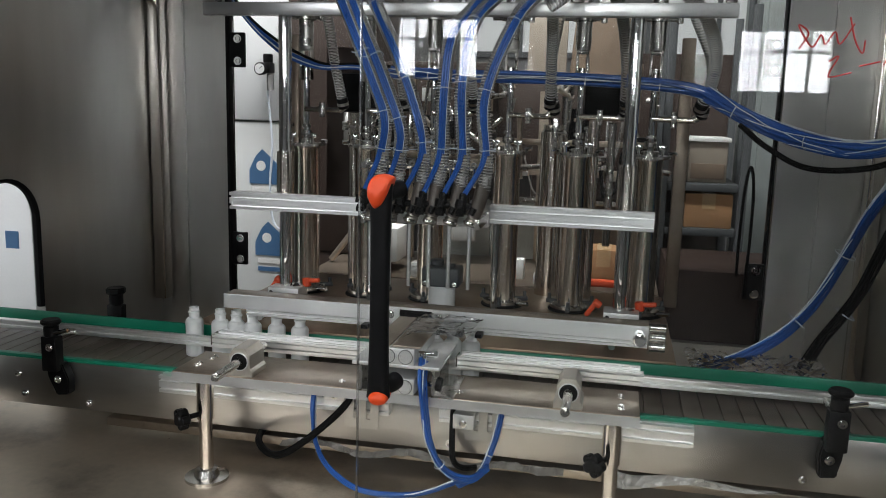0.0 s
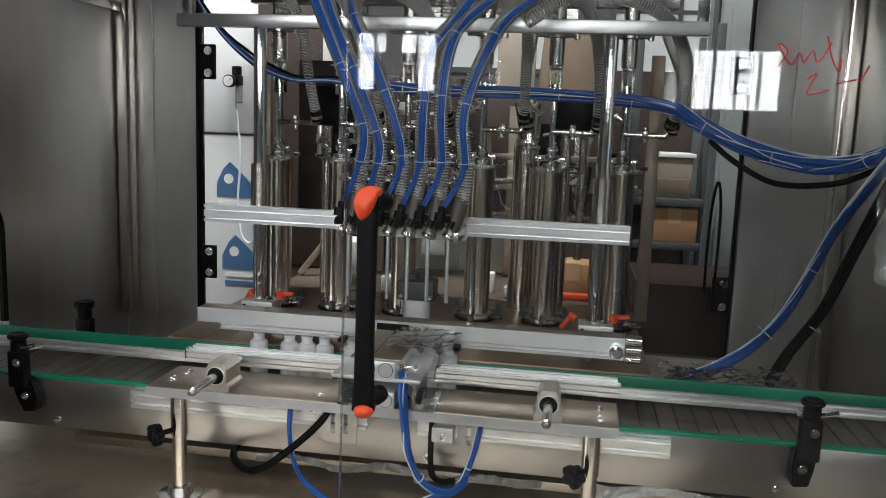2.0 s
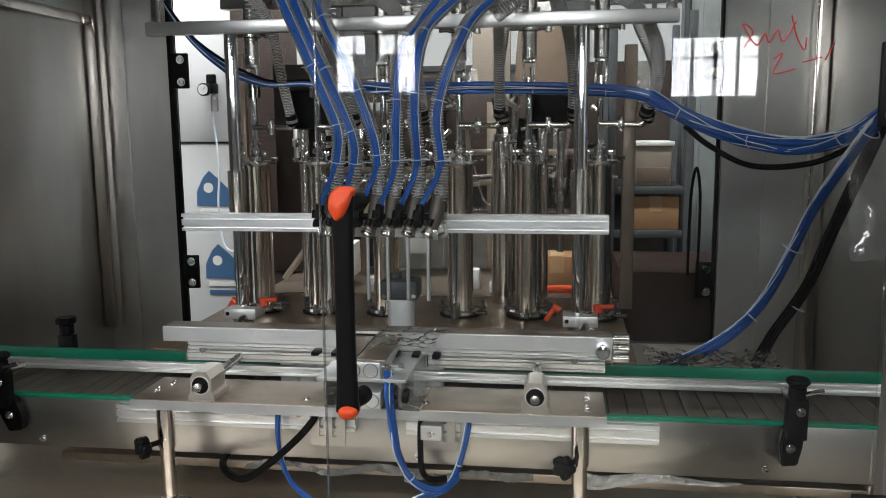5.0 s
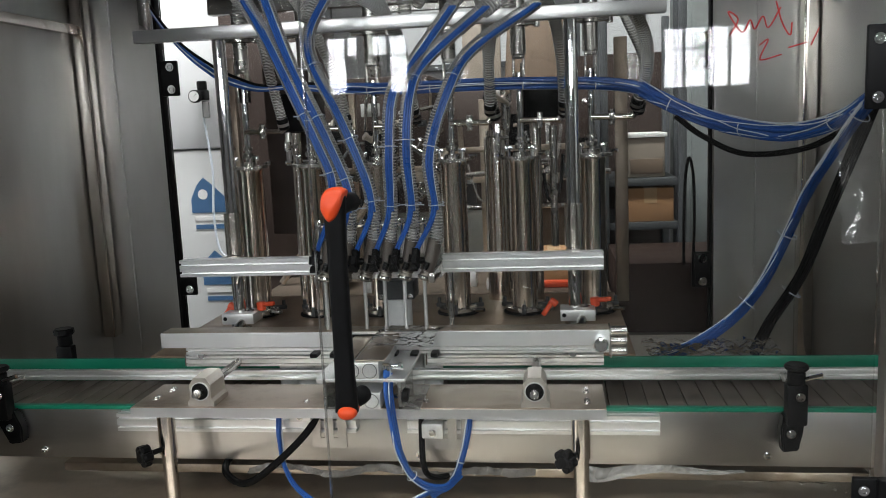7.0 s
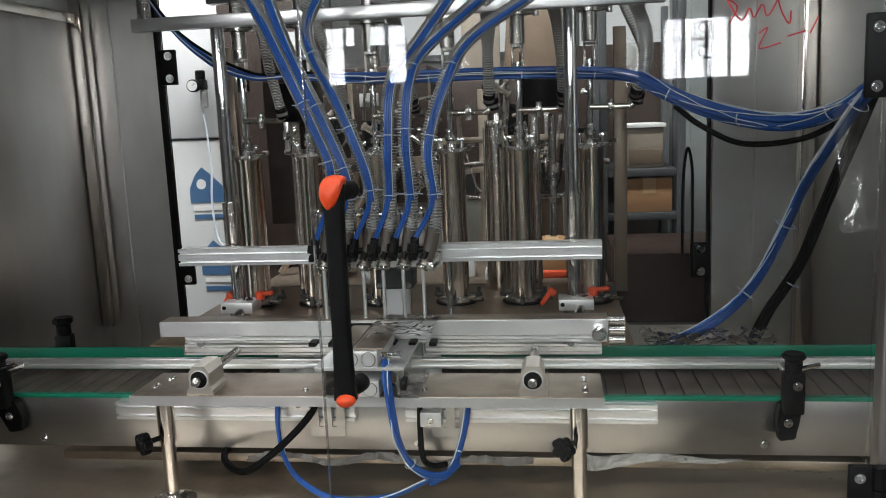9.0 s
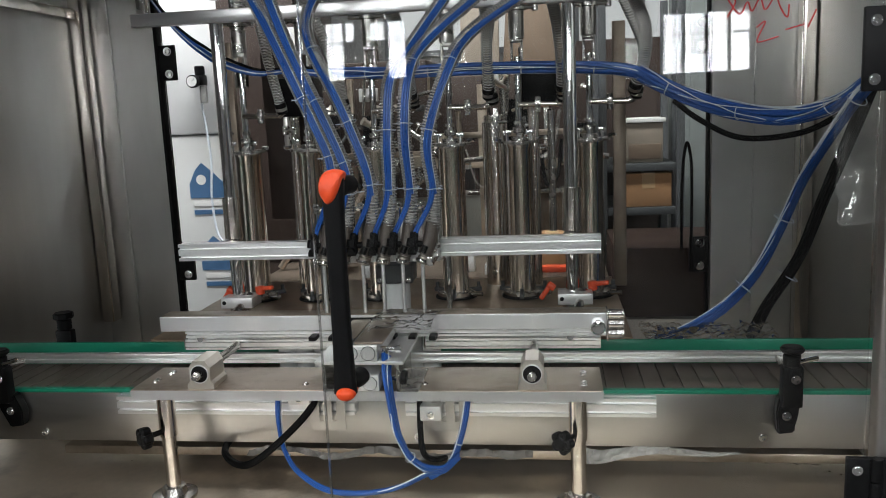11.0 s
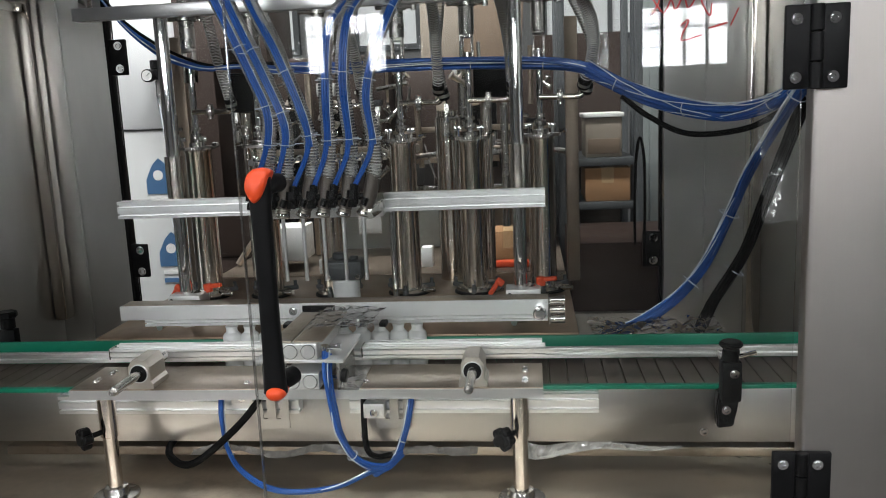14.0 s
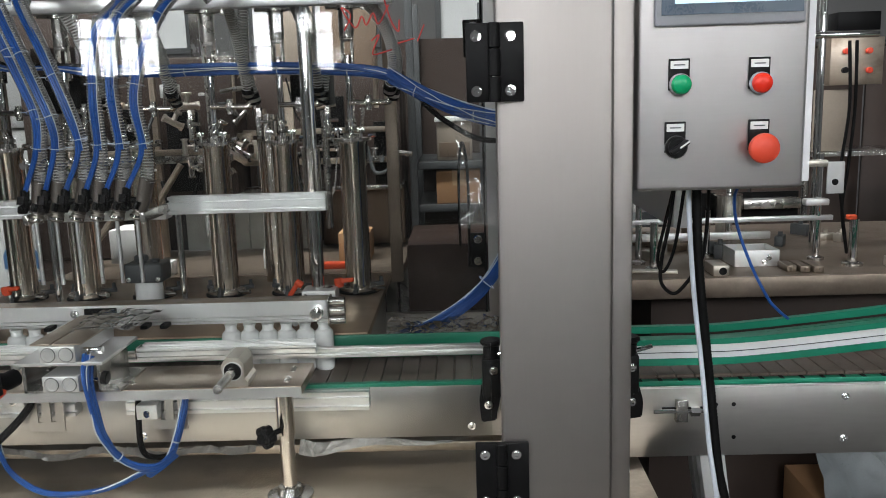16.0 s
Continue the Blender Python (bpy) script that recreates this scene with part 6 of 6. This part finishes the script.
part("door", box_bm(0.90, 1.20, 2.605, 2.619, 0.25, 2.05, 0.004), SHADEGREY, pale)
part("door_edge", box_bm(1.205, 1.225, 2.60, 2.619, 0.25, 2.05, 0.002), DULL, pale)
single("dark_pole", rod_bm((0.80, 2.36, 0.0), (0.80, 2.36, 2.15), 0.014, 12), DARKGREY, "dark upright pole beside the shelf", "pole")
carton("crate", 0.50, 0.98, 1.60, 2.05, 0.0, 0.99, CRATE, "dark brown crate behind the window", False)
carton("carton", 0.235, 0.35, 1.80, 1.95, 0.90, 1.005, CARDBOARD, "brown carton behind the cylinders")
single("red_bar", box_bm(0.16, 0.36, 1.66, 1.70, 0.9005, 0.922, 0.004), LEVER, "faded orange-red bar lying on the bench", "bar")
for x, y, w, h in ((-0.37, 1.62, 0.05, 0.05), (-0.02, 1.70, 0.04, 0.07), (0.06, 1.64, 0.06, 0.035)):
    single("small_box", box_bm(x, x + w, y, y + 0.05, 0.9003, 0.9003 + h, 0.003), WHITEPAINT, "small white box on the bench", "box", "small boxes on the bench")
carton("carton", -0.55, -0.43, 1.66, 1.8, 0.94, 1.06, PAPER, "small printed white carton", False)
dark = thing("dark_machine", "dark brown machine frame with bodies added to darken the gap behind the filler", "machine")
# plain dark bodies added to stand in for the dark behind the cylinders
part("body", box_bm(-0.96, -0.60, 1.95, 2.3, 0.905, 1.92, 0.01), DARKFILL, dark)
part("side_body", box_bm(-0.96, -0.745, 1.955, 2.29, 0.0, 0.904), DARKFILL, dark)
part("body", box_bm(-0.595, -0.16, 1.97, 2.3, 1.14, 1.66, 0.01), DARKFILL, dark)
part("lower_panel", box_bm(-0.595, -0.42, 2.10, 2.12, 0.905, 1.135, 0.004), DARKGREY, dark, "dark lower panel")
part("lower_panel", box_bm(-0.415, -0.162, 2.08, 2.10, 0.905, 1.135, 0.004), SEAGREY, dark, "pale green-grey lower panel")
part("body", box_bm(-0.155, 0.46, 2.12, 2.3, 1.14, 1.60, 0.01), DARKFILL, dark)
part("lower_panel", box_bm(-0.158, 0.12, 2.08, 2.10, 0.905, 1.135, 0.004), SEAGREY, dark, "pale green-grey lower panel")
part("lower_panel", box_bm(0.125, 0.46, 2.14, 2.16, 0.905, 1.135, 0.004), BOARD, dark, "brown lower board")
part("ledge", box_bm(-0.158, 0.46, 2.03, 2.12, 1.137, 1.155, 0.002), STEEL, dark)
for k in range(2):
    part("brace", rod_bm((-0.72 + 0.15 * k, 1.78, 0.91), (-0.50 + 0.16 * k, 1.86, 1.22 + 0.05 * (k % 2)), 0.012, 8), DULL, dark)
for x, w, y, z0, z1, mt in ((-0.69, 0.045, 1.925, 1.36, 1.80, GREYPAINT), (-0.60, 0.10, 1.925, 1.0, 1.5, BLACK), (-0.46, 0.022, 1.925, 0.91, 1.6, DULL), (-0.41, 0.12, 1.935, 1.16, 1.46, BLACK), (-0.285, 0.09, 1.915, 0.99, 1.065, GREYPAINT), (-0.25, 0.03, 1.925, 1.07, 1.6, STEEL), (-0.10, 0.10, 2.022, 1.16, 1.26, DARKGREY), (0.02, 0.035, 2.022, 0.91, 1.56, DULL), (0.085, 0.04, 1.99, 0.91, 1.08, BLACK), (0.13, 0.12, 2.022, 1.22, 1.5, BLACK), (0.27, 0.02, 2.022, 1.16, 1.52, STEEL), (0.36, 0.07, 2.022, 1.16, 1.4, BLACK)):
    part("upright", box_bm(x, x + w, y, y + 0.024, z0, z1, 0.003), mt, dark)
for x0, x1, y, z in ((-0.70, -0.18, 1.915, 1.30), (-0.14, 0.45, 2.010, 1.36), (-0.14, 0.45, 2.010, 1.245)):
    part("cross_bar", box_bm(x0, x1, y - 0.008, y + 0.0095, z, z + 0.022, 0.002), DULL, dark)


def valve_bm(rnd):
    """A small valve: body, bonnet, stem and a side port, about its own middle."""
    k = rnd.uniform(0.7, 1.5)
    bm = join(rod_bm((-0.028, 0, 0), (0.028, 0, 0), 0.010, 12, 0.001), rod_bm((0, 0, 0), (0, 0, 0.030), 0.008, 12, 0.001), rod_bm((0, 0, 0.030), (0, 0, 0.038), 0.015, 8, 0.002), rod_bm((-0.032, 0, 0), (-0.026, 0, 0), 0.014, 6), rod_bm((0.026, 0, 0), (0.032, 0, 0), 0.014, 6))
    return moved(bm, Matrix.Scale(k, 4))


# pipes, valves, hoses and fittings crowded on the frame
clutter = random.Random(31)
for k in range(60):
    cx, cz = clutter.uniform(-0.70, 0.44), clutter.uniform(1.16, 1.62)
    y = 1.895 if cx < -0.17 else 1.985
    n = clutter.uniform(0.03, 0.14)
    kind = k % 6
    if kind == 0:
        part("pipe", rod_bm((cx, y, cz), (cx + n * 1.5, y - 0.02, cz + clutter.uniform(-0.03, 0.03)), clutter.uniform(0.005, 0.012), 10), clutter.choice([STEEL, CHROME, DULL]), dark)
    elif kind == 1:
        part("pipe", rod_bm((cx, y, cz - n), (cx + clutter.uniform(-0.02, 0.02), y, cz + n), clutter.uniform(0.005, 0.014), 10), clutter.choice([STEEL, CHROME, DULL]), dark)
    elif kind in (2, 3):
        part("valve", moved(valve_bm(clutter), pose(cx, y - 0.01, cz, 0, clutter.choice([0, 90, 30, -40]), clutter.uniform(-40, 40))), clutter.choice([STEEL, CHROME, BLOCK]), dark)
    elif kind == 4:
        part("bracket", join(box_bm(cx, cx + n * 0.5, y + 0.005, y + 0.03, cz, cz + n * 0.35, 0.003), rod_bm((cx + n * 0.25, y + 0.006, cz + n * 0.17), (cx + n * 0.25, y - 0.006, cz + n * 0.17), 0.006, 8)), clutter.choice([CAST, DARKGREY, GREYPAINT, TAN]), dark)
    else:
        dz = clutter.uniform(0.05, 0.16)
        part("hose_loop", tube_bm([(cx, y, cz), (cx + n * 0.4, y - 0.03, cz - dz), (cx + n * 1.2, y - 0.03, cz - dz * 0.8), (cx + n * 1.5, y, cz + 0.02)], clutter.uniform(0.003, 0.007), 7, 6), clutter.choice([RUBBER, RUBBER, HOSE_GREY, DARKGREY]), dark)
part("shelf_edge", box_bm(-0.70, -0.16, 1.905, 1.924, 1.27, 1.298, 0.003), STEEL, dark)
bench = thing("work_bench", "long steel bench with parts behind the machine", "bench")
part("top", box_bm(-0.74, 0.48, 1.60, 2.3, 0.86, 0.90, 0.004), BENCHTOP, bench)
for x in (-0.70, 0.44):
    for y in (1.64, 2.26):
        part("leg", box_bm(x - 0.02, x + 0.02, y - 0.02, y + 0.02, 0, 0.86), STEEL, bench)
mach = thing("far_machine", "blurred pale machine with hopper across the hall", "machine")
part("body", box_bm(-0.62, 0.30, 2.7, 3.4, 0.0, 1.15, 0.02), GREYPAINT, mach)
part("frame", join(box_bm(-0.55, -0.50, 2.75, 2.80, 1.15, 2.0), box_bm(0.20, 0.25, 2.75, 2.80, 1.15, 2.0), box_bm(-0.55, 0.25, 2.75, 2.80, 2.0, 2.05)), STEEL, mach)
part("window", box_bm(-0.40, 0.10, 2.69, 2.699, 0.95, 1.10), DARKGREY, mach)
part("drum", rod_bm((-0.15, 3.05, 1.15), (-0.15, 3.05, 1.50), 0.22, 28, 0.01), STEEL, mach)
mach = thing("far_machine", "dark machine frame across the hall", "machine")
part("body", box_bm(1.5, 2.6, 4.2, 5.0, 0.0, 1.4, 0.02), DARKGREY, mach)
part("frame", box_bm(1.5, 2.6, 4.3, 4.9, 1.9, 2.0, 0.01), STEEL, mach)
for x in (1.55, 2.5):
    part("post", box_bm(x, x + 0.06, 4.3, 4.36, 1.4, 1.9), STEEL, mach)
mach = thing("far_machine", "pale steel machine beside the hall wall", "machine")
part("body", box_bm(-2.8, -1.6, 3.4, 4.2, 0.0, 1.5, 0.02), WHITEPAINT, mach)
part("door", box_bm(-2.6, -1.9, 3.385, 3.399, 0.3, 1.3, 0.004), GREYPAINT, mach)
pump = thing("pump_head", "black round pump head above the top bar", "pump head")
part("disc", join(rod_bm((0.0, 0.95, 1.80), (0.0, 0.95, 1.815), 0.05, 24, 0.002), rod_bm((0.0, 0.95, 1.815), (0.0, 0.95, 1.86), 0.025, 18, 0.002)), BLACK, pump)
part("stem", rod_bm((0.0, 0.95, 1.86), (0.0, 0.95, 2.2), 0.012, 12), STEEL, pump)
# white machine side seen through the entry tunnel
ext = thing("white_machine", "white machine side with blue label beyond the tunnel", "machine")
part("panel", box_bm(-2.9, -1.5, 1.3, 1.36, 0.0, 1.7, 0.01), WHITEPAINT, ext)
part("label", box_bm(-1.73, -1.68, 1.2955, 1.2995, 0.97, 1.03), STICKER_BLUE, ext, "small blue label")


# ---- chain slats ----
slats = mesh_of("slat", box_bm(0.0008, 0.0372, 0.455, 0.620, BELT_Z - 0.008, BELT_Z, 0.0012, 1), BELT, smooth=False)
for k in range(96):
    s = new("slat", slats)
    s.parent = conveyor
    s.location.x = -1.50 + 0.038 * k


# ---- what moves ----
def at(x, y, z):
    return Matrix.Translation((x, y, z))


def motions():
    # carriage: up, down to fill, up again
    lift = [(0, 0), (4.2, 0), (5.9, 0), (6.1, -0.012), (6.3, -0.047), (6.5, -0.081), (6.7, -0.089), (7.0, -0.090), (11.1, -0.090), (11.3, -0.074), (11.5, -0.028), (11.7, -0.010), (12.0, -0.004), (12.4, 0), (13.0, 0), (16, 0)]
    walk(carriage, [(t, at(0, 0, z)) for t, z in lift])
    push = [(0, 0), (4.0, 0), (4.3, 0), (4.6, -0.04), (4.9, -0.08), (5.2, -0.08), (12.1, -0.08), (12.3, -0.065), (12.5, -0.03), (12.75, 0), (13.0, 0), (16, 0)]
    walk(neck_bar, [(t, at(0, y, 0)) for t, y in push])
    for s in (shaft_l, shaft_r, guide_l, guide_r):
        stroke = [(0, 0), (3.9, 0), (4.0, 0), (4.2, 0.075), (4.4, 0.08), (6.0, 0.08), (12.4, 0.08), (12.6, 0.07), (12.85, 0), (13.2, 0), (16, 0)]
        walk(s, [(t, at(0, y, 0)) for t, y in stroke])
    speed = 0.122
    start = [None, None, None, -0.357, -0.413, -0.471, -0.511, -0.551, -0.616]
    for k, b in enumerate(bottles):
        rows = []
        x = SLOT[k]
        if start[k] is None:
            rows += [(0, x), (0.5, x)]
        else:
            hit = (x - start[k]) / speed
            rows += [(0, start[k]), (hit - 0.1, x - 0.1 * speed), (hit, x), (hit + 0.2, x)]
        if k < 6:
            rows += [(12.9, x), (13.0, x + 0.002), (13.2, x + 0.014), (16, x + 0.013 + 2.77 * speed)]
        else:
            rows += [(12.9, x), (16, x)]
        walk(b, [(t, at(px, 0.552, BELT_Z)) for t, px in rows])


motions()
